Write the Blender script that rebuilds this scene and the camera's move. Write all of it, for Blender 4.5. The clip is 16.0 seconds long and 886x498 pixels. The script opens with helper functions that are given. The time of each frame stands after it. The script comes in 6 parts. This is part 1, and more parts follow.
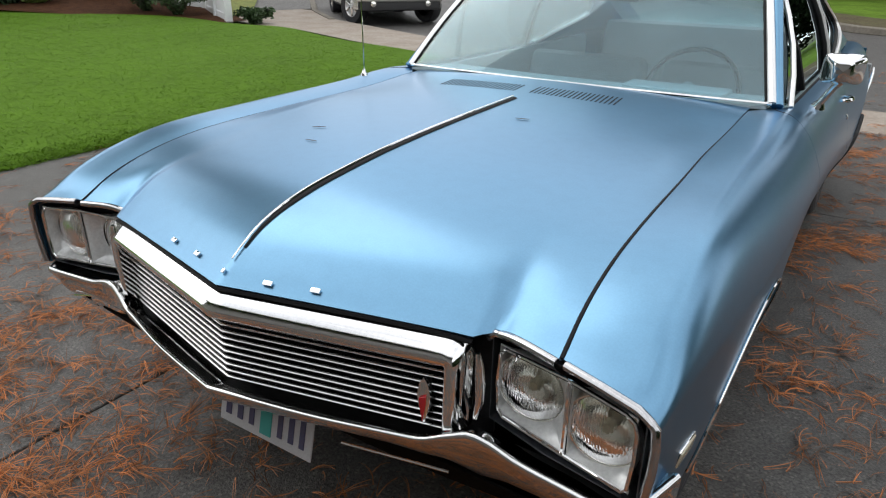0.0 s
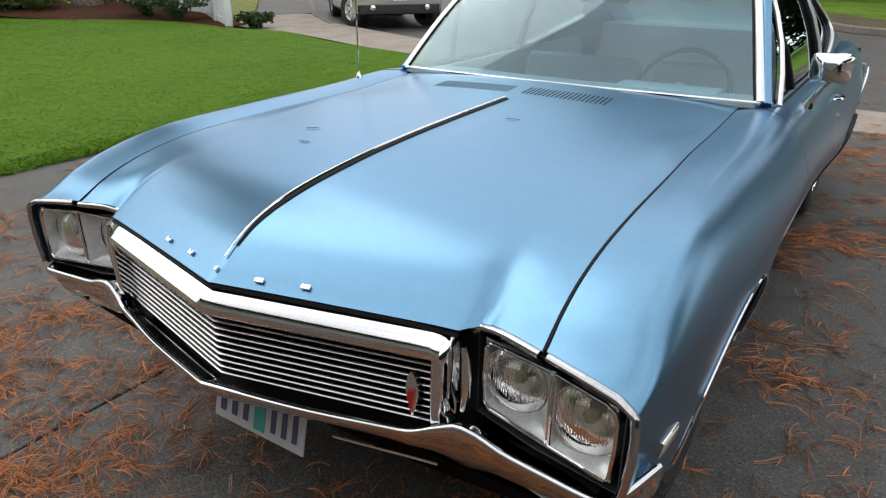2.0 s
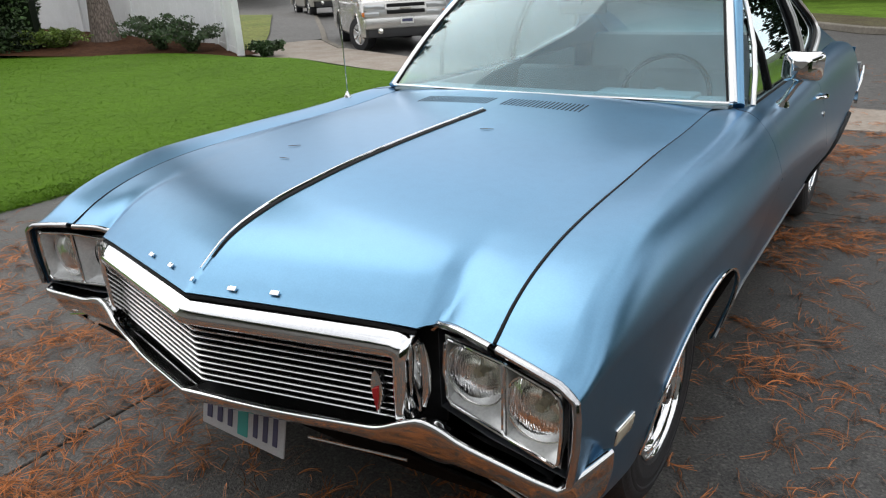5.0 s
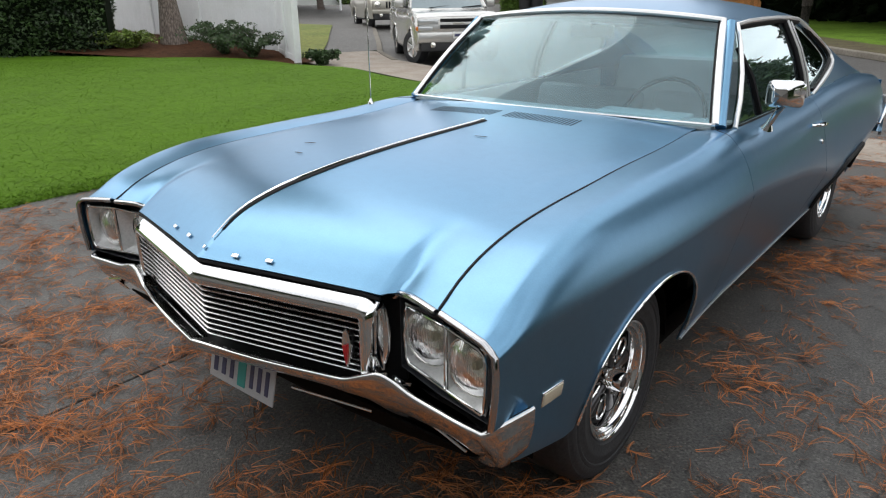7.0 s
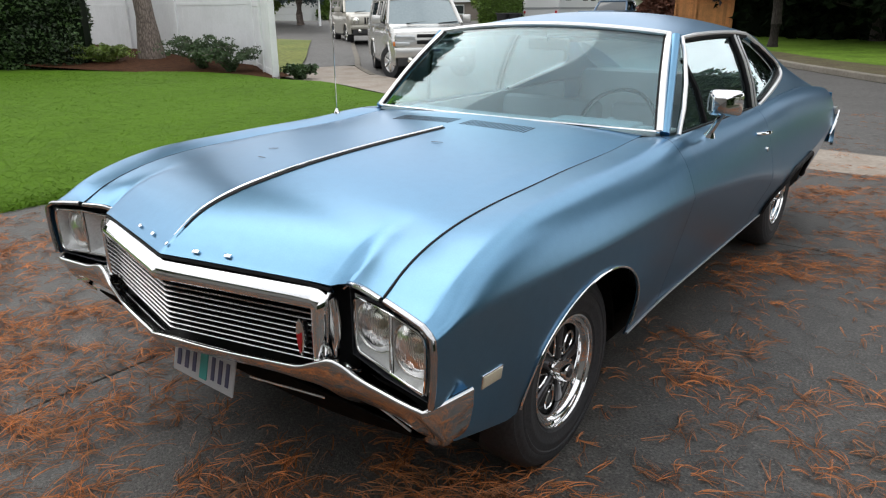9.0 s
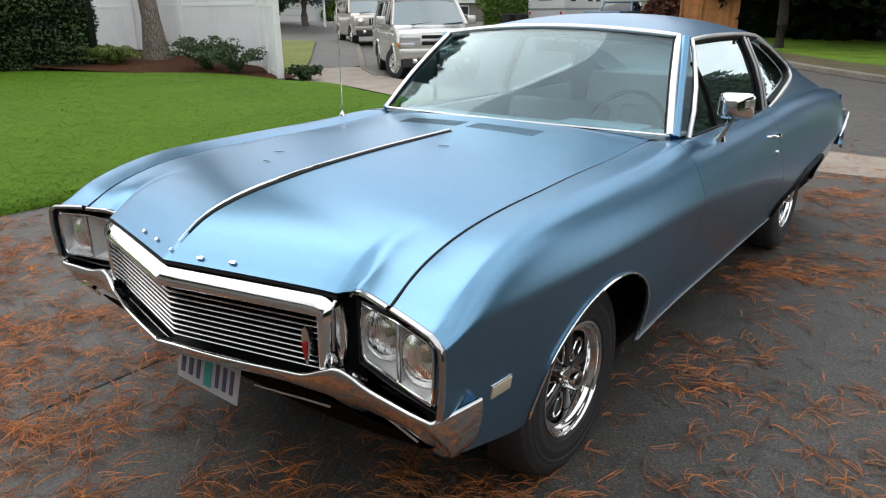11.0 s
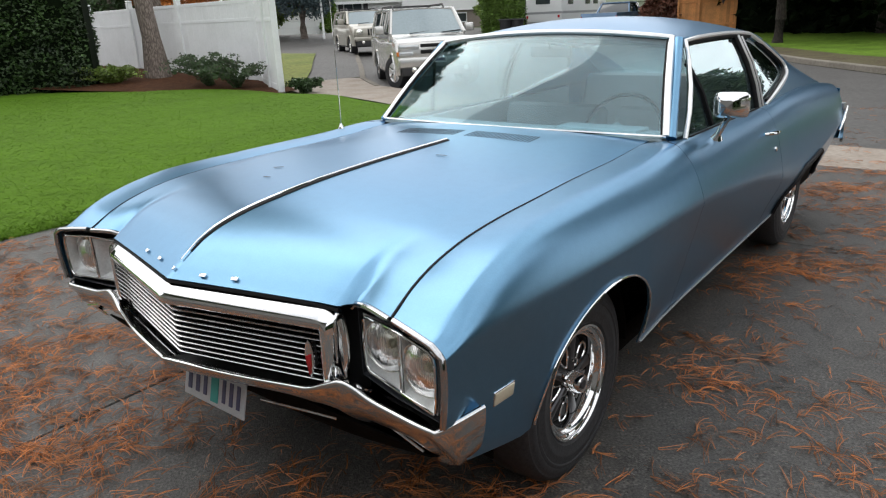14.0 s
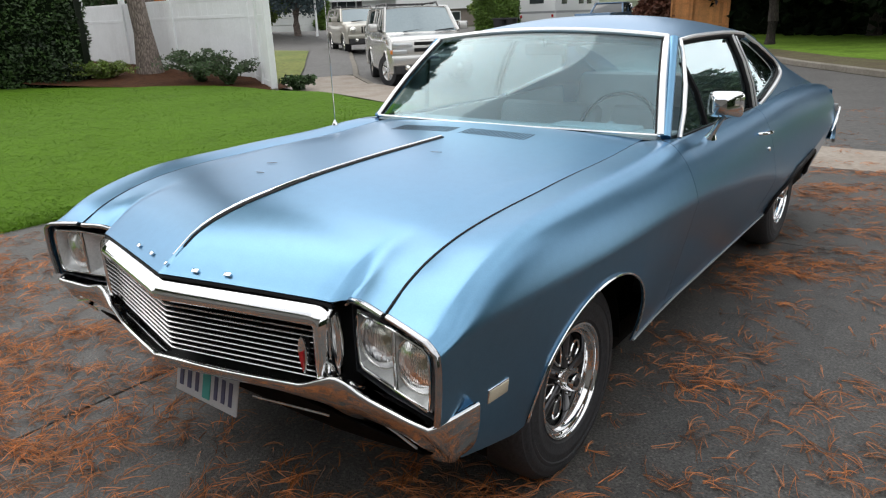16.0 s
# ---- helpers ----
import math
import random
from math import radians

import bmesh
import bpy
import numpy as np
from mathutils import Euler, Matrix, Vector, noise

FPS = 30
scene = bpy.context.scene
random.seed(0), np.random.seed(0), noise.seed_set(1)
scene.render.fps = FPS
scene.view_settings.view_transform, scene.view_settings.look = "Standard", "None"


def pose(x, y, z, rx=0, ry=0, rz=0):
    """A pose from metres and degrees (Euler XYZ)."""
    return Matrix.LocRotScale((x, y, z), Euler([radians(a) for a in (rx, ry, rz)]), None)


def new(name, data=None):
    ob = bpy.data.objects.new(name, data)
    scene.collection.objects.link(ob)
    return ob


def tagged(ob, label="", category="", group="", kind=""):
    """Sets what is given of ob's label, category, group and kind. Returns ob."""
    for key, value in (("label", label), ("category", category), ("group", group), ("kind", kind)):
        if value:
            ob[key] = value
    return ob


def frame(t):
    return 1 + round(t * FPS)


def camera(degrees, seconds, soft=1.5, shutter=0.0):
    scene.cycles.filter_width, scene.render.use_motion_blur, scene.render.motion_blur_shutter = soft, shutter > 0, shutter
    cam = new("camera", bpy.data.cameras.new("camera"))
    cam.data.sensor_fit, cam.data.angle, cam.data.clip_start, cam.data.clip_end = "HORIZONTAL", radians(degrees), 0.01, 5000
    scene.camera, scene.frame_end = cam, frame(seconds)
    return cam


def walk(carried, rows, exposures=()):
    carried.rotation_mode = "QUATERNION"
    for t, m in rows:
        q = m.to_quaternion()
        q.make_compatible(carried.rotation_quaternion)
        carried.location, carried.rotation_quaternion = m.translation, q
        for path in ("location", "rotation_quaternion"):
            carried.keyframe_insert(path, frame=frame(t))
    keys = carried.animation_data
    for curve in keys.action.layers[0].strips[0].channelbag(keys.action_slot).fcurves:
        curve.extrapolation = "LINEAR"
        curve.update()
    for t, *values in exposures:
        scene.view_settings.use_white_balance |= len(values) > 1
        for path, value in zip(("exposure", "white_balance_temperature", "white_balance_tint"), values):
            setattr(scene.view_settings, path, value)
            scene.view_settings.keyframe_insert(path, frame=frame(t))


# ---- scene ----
# camera and its walk: seconds, place, turn
cam = camera(65.79, 16.0, soft=1.2)
ROWS = [
    (0.0, 1.093, -1.684, 1.459, 66.49, -0.44, 33.35),
    (0.5, 1.098, -1.695, 1.464, 66.35, -0.18, 33.04),
    (1.0, 1.112, -1.701, 1.461, 66.66, -0.66, 33.06),
    (1.5, 1.126, -1.699, 1.461, 66.63, -0.31, 32.65),
    (2.0, 1.135, -1.694, 1.458, 66.75, -0.07, 33.37),
    (2.5, 1.138, -1.677, 1.455, 66.50, 0.77, 32.40),
    (3.0, 1.155, -1.691, 1.464, 66.36, 1.40, 31.64),
    (5.5, 1.295, -1.679, 1.434, 68.55, 2.66, 34.47),
    (6.0, 1.321, -1.676, 1.408, 66.02, 1.57, 30.59),
    (6.5, 1.465, -1.697, 1.433, 67.21, -0.43, 33.23),
    (7.0, 1.585, -1.778, 1.466, 69.62, 0.67, 39.11),
    (7.5, 1.658, -1.872, 1.471, 72.73, 1.38, 38.72),
    (8.0, 1.754, -1.845, 1.471, 73.09, 0.77, 37.79),
    (8.5, 1.790, -1.805, 1.457, 71.44, -0.20, 37.91),
    (9.0, 1.731, -1.821, 1.454, 70.84, 0.39, 37.56),
    (9.5, 1.701, -1.821, 1.466, 70.75, -0.51, 37.75),
    (10.0, 1.696, -1.811, 1.458, 70.95, -0.64, 37.95),
    (12.5, 1.718, -1.796, 1.466, 70.88, 2.59, 37.67),
    (13.0, 1.721, -1.796, 1.470, 71.10, 2.78, 37.73),
    (13.5, 1.723, -1.797, 1.470, 71.29, 2.72, 38.00),
    (14.0, 1.726, -1.798, 1.471, 71.45, 2.48, 37.79),
    (14.5, 1.723, -1.798, 1.464, 71.67, 1.75, 37.64),
    (15.0, 1.718, -1.797, 1.464, 71.58, 1.87, 37.45),
    (15.5, 1.716, -1.798, 1.461, 71.47, 1.96, 37.35),
    (16.0, 1.717, -1.797, 1.463, 71.33, 1.95, 37.29),
]
walk(cam, [(t, pose(x, y, z, rx, ry, rz)) for t, x, y, z, rx, ry, rz in ROWS],
     exposures=[(0.0, -0.16), (6.5, -0.16), (7.5, -0.10), (9.0, -0.07), (16.0, -0.06)])

# ---- light: a broken overcast, brighter towards the zenith, with a veiled sun ----
SUN_AZ, SUN_EL = radians(-75), radians(46)
world = bpy.data.worlds.new("sky")
scene.world = world
world.use_nodes = True
wn, wl = world.node_tree.nodes, world.node_tree.links
wn.clear()
sky = wn.new("ShaderNodeTexSky")
sky.sky_type, sky.sun_disc, sky.sun_elevation, sky.sun_rotation = "NISHITA", False, SUN_EL, SUN_AZ
sky.air_density, sky.dust_density = 1.0, 2.0
coord = wn.new("ShaderNodeTexCoord")
stretch = wn.new("ShaderNodeMapping")
stretch.inputs["Scale"].default_value = (1.0, 1.0, 2.2)
cloud = wn.new("ShaderNodeTexNoise")
cloud.inputs["Scale"].default_value, cloud.inputs["Detail"].default_value, cloud.inputs["Roughness"].default_value = 2.3, 7.0, 0.58
cover = wn.new("ShaderNodeValToRGB")
cover.color_ramp.elements[0].position, cover.color_ramp.elements[0].color = 0.34, (0.55, 0.55, 0.55, 1)
cover.color_ramp.elements[1].position, cover.color_ramp.elements[1].color = 0.62, (1, 1, 1, 1)
white = wn.new("ShaderNodeRGB")
white.outputs[0].default_value = (17.0, 17.2, 17.4, 1)
mixer = wn.new("ShaderNodeMix")
mixer.data_type = "RGBA"
back = wn.new("ShaderNodeBackground")
back.inputs["Strength"].default_value = 0.094
wout = wn.new("ShaderNodeOutputWorld")
wl.new(coord.outputs["Generated"], stretch.inputs["Vector"])
wl.new(stretch.outputs["Vector"], cloud.inputs["Vector"])
wl.new(cloud.outputs["Fac"], cover.inputs["Fac"])
wl.new(cover.outputs["Color"], mixer.inputs["Factor"])
wl.new(sky.outputs["Color"], mixer.inputs["A"])
split, steep, glow = wn.new("ShaderNodeSeparateXYZ"), wn.new("ShaderNodeMapRange"), wn.new("ShaderNodeVectorMath")
steep.inputs["To Min"].default_value, steep.inputs["To Max"].default_value = 1.10, 1.12
glow.operation = "SCALE"
wl.new(coord.outputs["Generated"], split.inputs["Vector"])
wl.new(split.outputs["Z"], steep.inputs["Value"])
wl.new(white.outputs["Color"], glow.inputs[0])
wl.new(steep.outputs["Result"], glow.inputs["Scale"])
wl.new(glow.outputs["Vector"], mixer.inputs["B"])
wl.new(mixer.outputs["Result"], back.inputs["Color"])
wl.new(back.outputs["Background"], wout.inputs["Surface"])

sun = new("sun", bpy.data.lights.new("sun", "SUN"))
sun.data.energy, sun.data.angle, sun.data.color = 0.95, radians(50), (1.0, 0.96, 0.9)
sun.rotation_euler = (math.pi / 2 - SUN_EL, 0, math.pi - SUN_AZ)
scene.view_settings.exposure = 0.0


# ---- materials ----
def material(name, base, rough=0.5, metal=0.0, grain=0.0, scale=8.0, bump=0.0, bscale=60.0, dark=None, coat=0.0,
             stain=0.0, piece=0.0, spec=0.5):
    """A procedural surface: base colour, fine grain, wide stains or painted leaf shade towards `dark`, relief, and a
    tone for each piece.
    """
    m = bpy.data.materials.new(name)
    m.use_nodes = True
    nt = m.node_tree
    n, l = nt.nodes, nt.links
    b = n["Principled BSDF"]
    b.inputs["Base Color"].default_value = (*base, 1)
    b.inputs["Roughness"].default_value, b.inputs["Metallic"].default_value = rough, metal
    b.inputs["Coat Weight"].default_value, b.inputs["Coat Roughness"].default_value = coat, 0.04
    b.inputs["Specular IOR Level"].default_value = spec
    tc = n.new("ShaderNodeTexCoord")
    colour = None
    if grain or stain or piece:
        fine = n.new("ShaderNodeTexNoise")
        fine.inputs["Scale"].default_value, fine.inputs["Detail"].default_value = scale * 9, 5
        wide = n.new("ShaderNodeTexNoise")
        wide.inputs["Scale"].default_value, wide.inputs["Detail"].default_value = scale, 4
        for x in (fine, wide):
            l.new(tc.outputs["Object"], x.inputs["Vector"])
        ramp = n.new("ShaderNodeMapRange")
        ramp.inputs["From Min"].default_value, ramp.inputs["From Max"].default_value = 0.3, 0.7
        ramp.inputs["To Min"].default_value, ramp.inputs["To Max"].default_value = 1 - grain, 1 + grain
        l.new(fine.outputs["Fac"], ramp.inputs["Value"])
        mul = n.new("ShaderNodeMix")
        mul.data_type, mul.blend_type = "RGBA", "MULTIPLY"
        mul.inputs["Factor"].default_value = 1
        st = n.new("ShaderNodeMix")
        st.data_type = "RGBA"
        st.inputs["A"].default_value = (*base, 1)
        st.inputs["B"].default_value = (*(dark or [c * 0.5 for c in base]), 1)
        sr = n.new("ShaderNodeMapRange")
        sr.inputs["From Min"].default_value, sr.inputs["From Max"].default_value = 0.42, 0.68
        sr.inputs["To Max"].default_value = stain
        l.new(wide.outputs["Fac"], sr.inputs["Value"])
        l.new(sr.outputs["Result"], st.inputs["Factor"])
        l.new(st.outputs["Result"], mul.inputs["A"])
        l.new(ramp.outputs["Result"], mul.inputs["B"])
        colour = mul.outputs["Result"]
        if piece:
            info = n.new("ShaderNodeObjectInfo")
            geo = n.new("ShaderNodeNewGeometry")
            add = n.new("ShaderNodeMath")
            add.operation = "ADD"
            frac = n.new("ShaderNodeMath")
            frac.operation = "FRACT"
            l.new(info.outputs["Random"], add.inputs[0])
            l.new(geo.outputs["Random Per Island"], add.inputs[1])
            l.new(add.outputs[0], frac.inputs[0])
            pr = n.new("ShaderNodeMapRange")
            pr.inputs["To Min"].default_value, pr.inputs["To Max"].default_value = 1 - piece, 1 + piece
            l.new(frac.outputs[0], pr.inputs["Value"])
            pm = n.new("ShaderNodeMix")
            pm.data_type, pm.blend_type = "RGBA", "MULTIPLY"
            pm.inputs["Factor"].default_value = 1
            l.new(colour, pm.inputs["A"])
            l.new(pr.outputs["Result"], pm.inputs["B"])
            colour = pm.outputs["Result"]
        l.new(colour, b.inputs["Base Color"])
    if bump:
        bn = n.new("ShaderNodeTexNoise")
        bn.inputs["Scale"].default_value, bn.inputs["Detail"].default_value = bscale, 4
        l.new(tc.outputs["Object"], bn.inputs["Vector"])
        bp = n.new("ShaderNodeBump")
        bp.inputs["Strength"].default_value, bp.inputs["Distance"].default_value = bump, 0.01
        l.new(bn.outputs["Fac"], bp.inputs["Height"])
        l.new(bp.outputs["Normal"], b.inputs["Normal"])
    return m


def glass(name, tint, rough=0.0, ior=1.5):
    m = material(name, tint, rough)
    b = m.node_tree.nodes["Principled BSDF"]
    b.inputs["Transmission Weight"].default_value, b.inputs["IOR"].default_value = 1.0, ior
    return m


def clear_pane(name, tint, gloss=1.0, film=0.0):
    """A thin pane: clear straight through, mirror-like towards grazing angles, with a film of dust."""
    m = bpy.data.materials.new(name)
    m.use_nodes = True
    n, l = m.node_tree.nodes, m.node_tree.links
    n.remove(n["Principled BSDF"])
    out = n["Material Output"]
    tr, gl, mx, fr = n.new("ShaderNodeBsdfTransparent"), n.new("ShaderNodeBsdfGlossy"), n.new("ShaderNodeMixShader"), n.new("ShaderNodeLayerWeight")
    tr.inputs["Color"].default_value = (*tint, 1)
    gl.inputs["Roughness"].default_value = 0.01
    gl.inputs["Color"].default_value = (0.86, 0.97, 1.0, 1)
    fr.inputs["Blend"].default_value = 0.5
    power, schlick = n.new("ShaderNodeMath"), n.new("ShaderNodeMath")
    power.operation, schlick.operation = "POWER", "MULTIPLY_ADD"
    power.inputs[1].default_value = 4.0
    schlick.inputs[1].default_value, schlick.inputs[2].default_value = 0.9 * gloss, 0.045 * gloss
    l.new(fr.outputs["Facing"], power.inputs[0])
    l.new(power.outputs[0], schlick.inputs[0])
    l.new(schlick.outputs[0], mx.inputs["Fac"])
    l.new(tr.outputs[0], mx.inputs[1])
    l.new(gl.outputs[0], mx.inputs[2])
    last = mx.outputs[0]
    if film:
        dust, dm, nz, mr = n.new("ShaderNodeBsdfDiffuse"), n.new("ShaderNodeMixShader"), n.new("ShaderNodeTexNoise"), n.new("ShaderNodeMapRange")
        tc = n.new("ShaderNodeTexCoord")
        dust.inputs["Color"].default_value = (0.50, 0.67, 0.74, 1)
        nz.inputs["Scale"].default_value = 3.0
        mr.inputs["To Min"].default_value, mr.inputs["To Max"].default_value = film * 0.6, film * 1.4
        l.new(tc.outputs["Object"], nz.inputs["Vector"])
        l.new(nz.outputs["Fac"], mr.inputs["Value"])
        l.new(mr.outputs["Result"], dm.inputs["Fac"])
        l.new(last, dm.inputs[1])
        l.new(dust.outputs[0], dm.inputs[2])
        last = dm.outputs[0]
    l.new(last, out.inputs["Surface"])
    return m


def speckled(m, pale, scale, share):
    """Adds small pale stones, one in a few cells, to a surface."""
    n, l = m.node_tree.nodes, m.node_tree.links
    b = n["Principled BSDF"]
    src = b.inputs["Base Color"].links[0].from_socket
    tc, vo, gt, mx, hs = n.new("ShaderNodeTexCoord"), n.new("ShaderNodeTexVoronoi"), n.new("ShaderNodeMapRange"), n.new("ShaderNodeMix"), n.new("ShaderNodeSeparateColor")
    vo.inputs["Scale"].default_value = scale
    gt.inputs["From Min"].default_value, gt.inputs["From Max"].default_value = 1 - share, 1.0
    gt.inputs["To Max"].default_value = 0.85
    mx.data_type = "RGBA"
    mx.inputs["B"].default_value = (*pale, 1)
    l.new(tc.outputs["Object"], vo.inputs["Vector"])
    l.new(vo.outputs["Color"], hs.inputs[0])
    l.new(hs.outputs[0], gt.inputs["Value"])
    l.new(gt.outputs["Result"], mx.inputs["Factor"])
    l.new(src, mx.inputs["A"])
    l.new(mx.outputs["Result"], b.inputs["Base Color"])
    return m


def barked(name, pale, dark, along=0.22, scale=9.0):
    """Bark in long plates with dark furrows between them."""
    m = material(name, pale, 0.9)
    n, l = m.node_tree.nodes, m.node_tree.links
    b = n["Principled BSDF"]
    tc, mp, nz, vo, mul, ramp, bp = n.new("ShaderNodeTexCoord"), n.new("ShaderNodeMapping"), n.new("ShaderNodeTexNoise"), n.new("ShaderNodeTexVoronoi"), n.new("ShaderNodeMath"), n.new("ShaderNodeValToRGB"), n.new("ShaderNodeBump")
    mp.inputs["Scale"].default_value = (1.0, 1.0, along)
    nz.inputs["Scale"].default_value, nz.inputs["Detail"].default_value = scale * 2.2, 6
    vo.feature = "DISTANCE_TO_EDGE"
    vo.inputs["Scale"].default_value = scale
    mul.operation = "MULTIPLY_ADD"
    mul.inputs[1].default_value = 1.6
    ramp.color_ramp.elements[0].position, ramp.color_ramp.elements[0].color = 0.45, (*dark, 1)
    ramp.color_ramp.elements[1].position, ramp.color_ramp.elements[1].color = 0.95, (*pale, 1)
    bp.inputs["Strength"].default_value, bp.inputs["Distance"].default_value = 1.0, 0.03
    l.new(tc.outputs["Object"], mp.inputs["Vector"])
    l.new(mp.outputs["Vector"], nz.inputs["Vector"])
    l.new(mp.outputs["Vector"], vo.inputs["Vector"])
    l.new(vo.outputs["Distance"], mul.inputs[0])
    l.new(nz.outputs["Fac"], mul.inputs[2])
    l.new(mul.outputs[0], ramp.inputs["Fac"])
    l.new(ramp.outputs["Color"], b.inputs["Base Color"])
    l.new(mul.outputs[0], bp.inputs["Height"])
    l.new(bp.outputs["Normal"], b.inputs["Normal"])
    return m


PAINT = material("metallic blue paint", (0.094, 0.268, 0.440), 0.29, 0.93, grain=0.05, scale=30, stain=0.08, coat=0.9)
PAINT.node_tree.nodes["Principled BSDF"].inputs["Coat Roughness"].default_value = 0.27
PAINT.node_tree.nodes["Principled BSDF"].inputs["Coat IOR"].default_value = 1.80
PAINT.node_tree.nodes["Principled BSDF"].inputs["Specular Tint"].default_value = (0.36, 0.58, 0.80, 1)
CHROME = material("chrome", (0.84, 0.84, 0.84), 0.05, 1.0, grain=0.04, scale=12)
PITTED = material("pitted chrome", (0.64, 0.65, 0.655), 0.06, 1.0, grain=0.10, scale=60, stain=0.08, dark=(0.30, 0.22, 0.16))
DULL = material("dull grey metal", (0.36, 0.37, 0.38), 0.42, 0.6, grain=0.12, scale=12)
BLACK = material("black paint", (0.008, 0.008, 0.009), 0.5, grain=0.3, scale=10, spec=0.25)
ALU = material("bright anodised trim", (0.80, 0.80, 0.80), 0.28, 0.85, grain=0.04, scale=12)
BARM = material("dulled chrome bars", (0.62, 0.62, 0.62), 0.16, 1.0, grain=0.08, scale=14)
BEZEL = material("dull bezel chrome", (0.52, 0.52, 0.53), 0.14, 1.0, grain=0.06, scale=14)
CAVITY = material("dark grey lamp housing", (0.055, 0.060, 0.070), 0.34, grain=0.2, scale=10)
GUN = material("gunmetal", (0.075, 0.075, 0.08), 0.32, 0.7, grain=0.1)
RUBBER = material("tyre rubber", (0.036, 0.037, 0.040), 0.55, grain=0.25, scale=10, stain=0.4, dark=(0.042, 0.042, 0.044), bump=0.12, bscale=120, spec=0.25)
UNDER = material("underbody black", (0.008, 0.0075, 0.007), 0.9, grain=0.3, scale=6, spec=0.05)
SEAL = material("black seal", (0.006, 0.006, 0.007), 0.6, spec=0.2)
WHITE = material("white print", (0.78, 0.78, 0.76), 0.5, grain=0.04)
TEAL = material("teal print", (0.05, 0.36, 0.33), 0.5)
INK = material("dark blue print", (0.07, 0.075, 0.15), 0.5)
PLATEM = material("weathered plate enamel", (0.52, 0.55, 0.58), 0.4, grain=0.08, scale=30)
RED = material("red enamel", (0.45, 0.015, 0.02), 0.2, coat=0.6)
AMBERW = material("clear amber lens", (0.62, 0.56, 0.42), 0.15, grain=0.1, scale=40, coat=0.5)
REFLECT = material("lamp reflector", (0.95, 0.94, 0.89), 0.20, 1.0)
LAMPGREY = material("lamp plate grey", (0.70, 0.71, 0.71), 0.30, 0.30, grain=0.1, scale=14)
LENS = glass("lamp glass", (0.97, 0.98, 0.95), 0.02, 1.45)
wave = LENS.node_tree.nodes.new("ShaderNodeTexWave")
wave.inputs["Scale"].default_value, wave.inputs["Distortion"].default_value = 55.0, 7.0
wb = LENS.node_tree.nodes.new("ShaderNodeBump")
wb.inputs["Strength"].default_value, wb.inputs["Distance"].default_value = 0.14, 0.003
wt = LENS.node_tree.nodes.new("ShaderNodeTexCoord")
LENS.node_tree.links.new(wt.outputs["Object"], wave.inputs["Vector"])
LENS.node_tree.links.new(wave.outputs["Fac"], wb.inputs["Height"])
LENS.node_tree.links.new(wb.outputs["Normal"], LENS.node_tree.nodes["Principled BSDF"].inputs["Normal"])
PANE = clear_pane("window glass", (0.74, 0.78, 0.77), 1.9)
SCREEN = clear_pane("blue tinted windscreen glass", (0.80, 0.93, 0.97), 1.45)
BAND = clear_pane("tinted glass band", (0.48, 0.58, 0.60), 0.0)
SEATM = material("grey vinyl", (0.33, 0.385, 0.42), 0.5, grain=0.08, scale=12, stain=0.3, bump=0.05, bscale=60)
DASHM = material("blue grey dashboard", (0.36, 0.44, 0.47), 0.6, grain=0.08, scale=12)
TRIMM = material("dark cabin trim", (0.05, 0.06, 0.065), 0.7, grain=0.1)

# ---- mesh tools ----


def spline(*k):
    """A smooth curve through a few (place, value) knots."""
    t = np.array([a for a, _ in k], float)
    v = np.array([b for _, b in k], float)
    d = np.diff(v) / np.diff(t)
    m = np.concatenate([[d[0]], (d[1:] + d[:-1]) / 2, [d[-1]]])
    for i in range(1, len(m) - 1):
        if d[i - 1] * d[i] <= 0:
            m[i] = 0.0

    def at(q):
        q = min(max(q, t[0]), t[-1])
        i = min(max(int(np.searchsorted(t, q)) - 1, 0), len(d) - 1)
        h = t[i + 1] - t[i]
        s = (q - t[i]) / h
        return float((2 * s**3 - 3 * s**2 + 1) * v[i] + (s**3 - 2 * s**2 + s) * h * m[i] + (3 * s**2 - 2 * s**3) * v[i + 1] + (s**3 - s**2) * h * m[i + 1])
    return at


def smooth_step(q):
    q = min(1, max(0, q))
    return q * q * (3 - 2 * q)


def bez(a, b, c, d, s):
    return tuple((1 - s)**3 * p + 3 * s * (1 - s)**2 * q + 3 * s * s * (1 - s) * r + s**3 * w for p, q, r, w in zip(a, b, c, d))


def lerp(a, b, s):
    return tuple(p + (q - p) * s for p, q in zip(a, b)) if isinstance(a, tuple) else a + (b - a) * s


def grid(fn, nu, nv, flip=False):
    """A sheet of nu by nv cells; fn(u, v) gives its points."""
    v = [fn(i / nu, j / nv) for i in range(nu + 1) for j in range(nv + 1)]
    f = []
    for i in range(nu):
        for j in range(nv):
            a, b, c, d = i * (nv + 1) + j, (i + 1) * (nv + 1) + j, (i + 1) * (nv + 1) + j + 1, i * (nv + 1) + j + 1
            f.append((a, d, c, b) if flip else (a, b, c, d))
    return v, f


def mirror(vf):
    return [(-x, y, z) for x, y, z in vf[0]], [tuple(reversed(f)) for f in vf[1]]


def join(*parts):
    v, f = [], []
    for pv, pf in parts:
        o = len(v)
        v += list(pv)
        f += [tuple(i + o for i in q) for q in pf]
    return v, f


def moved(vf, m):
    return [tuple(m @ Vector(p)) for p in vf[0]], vf[1]


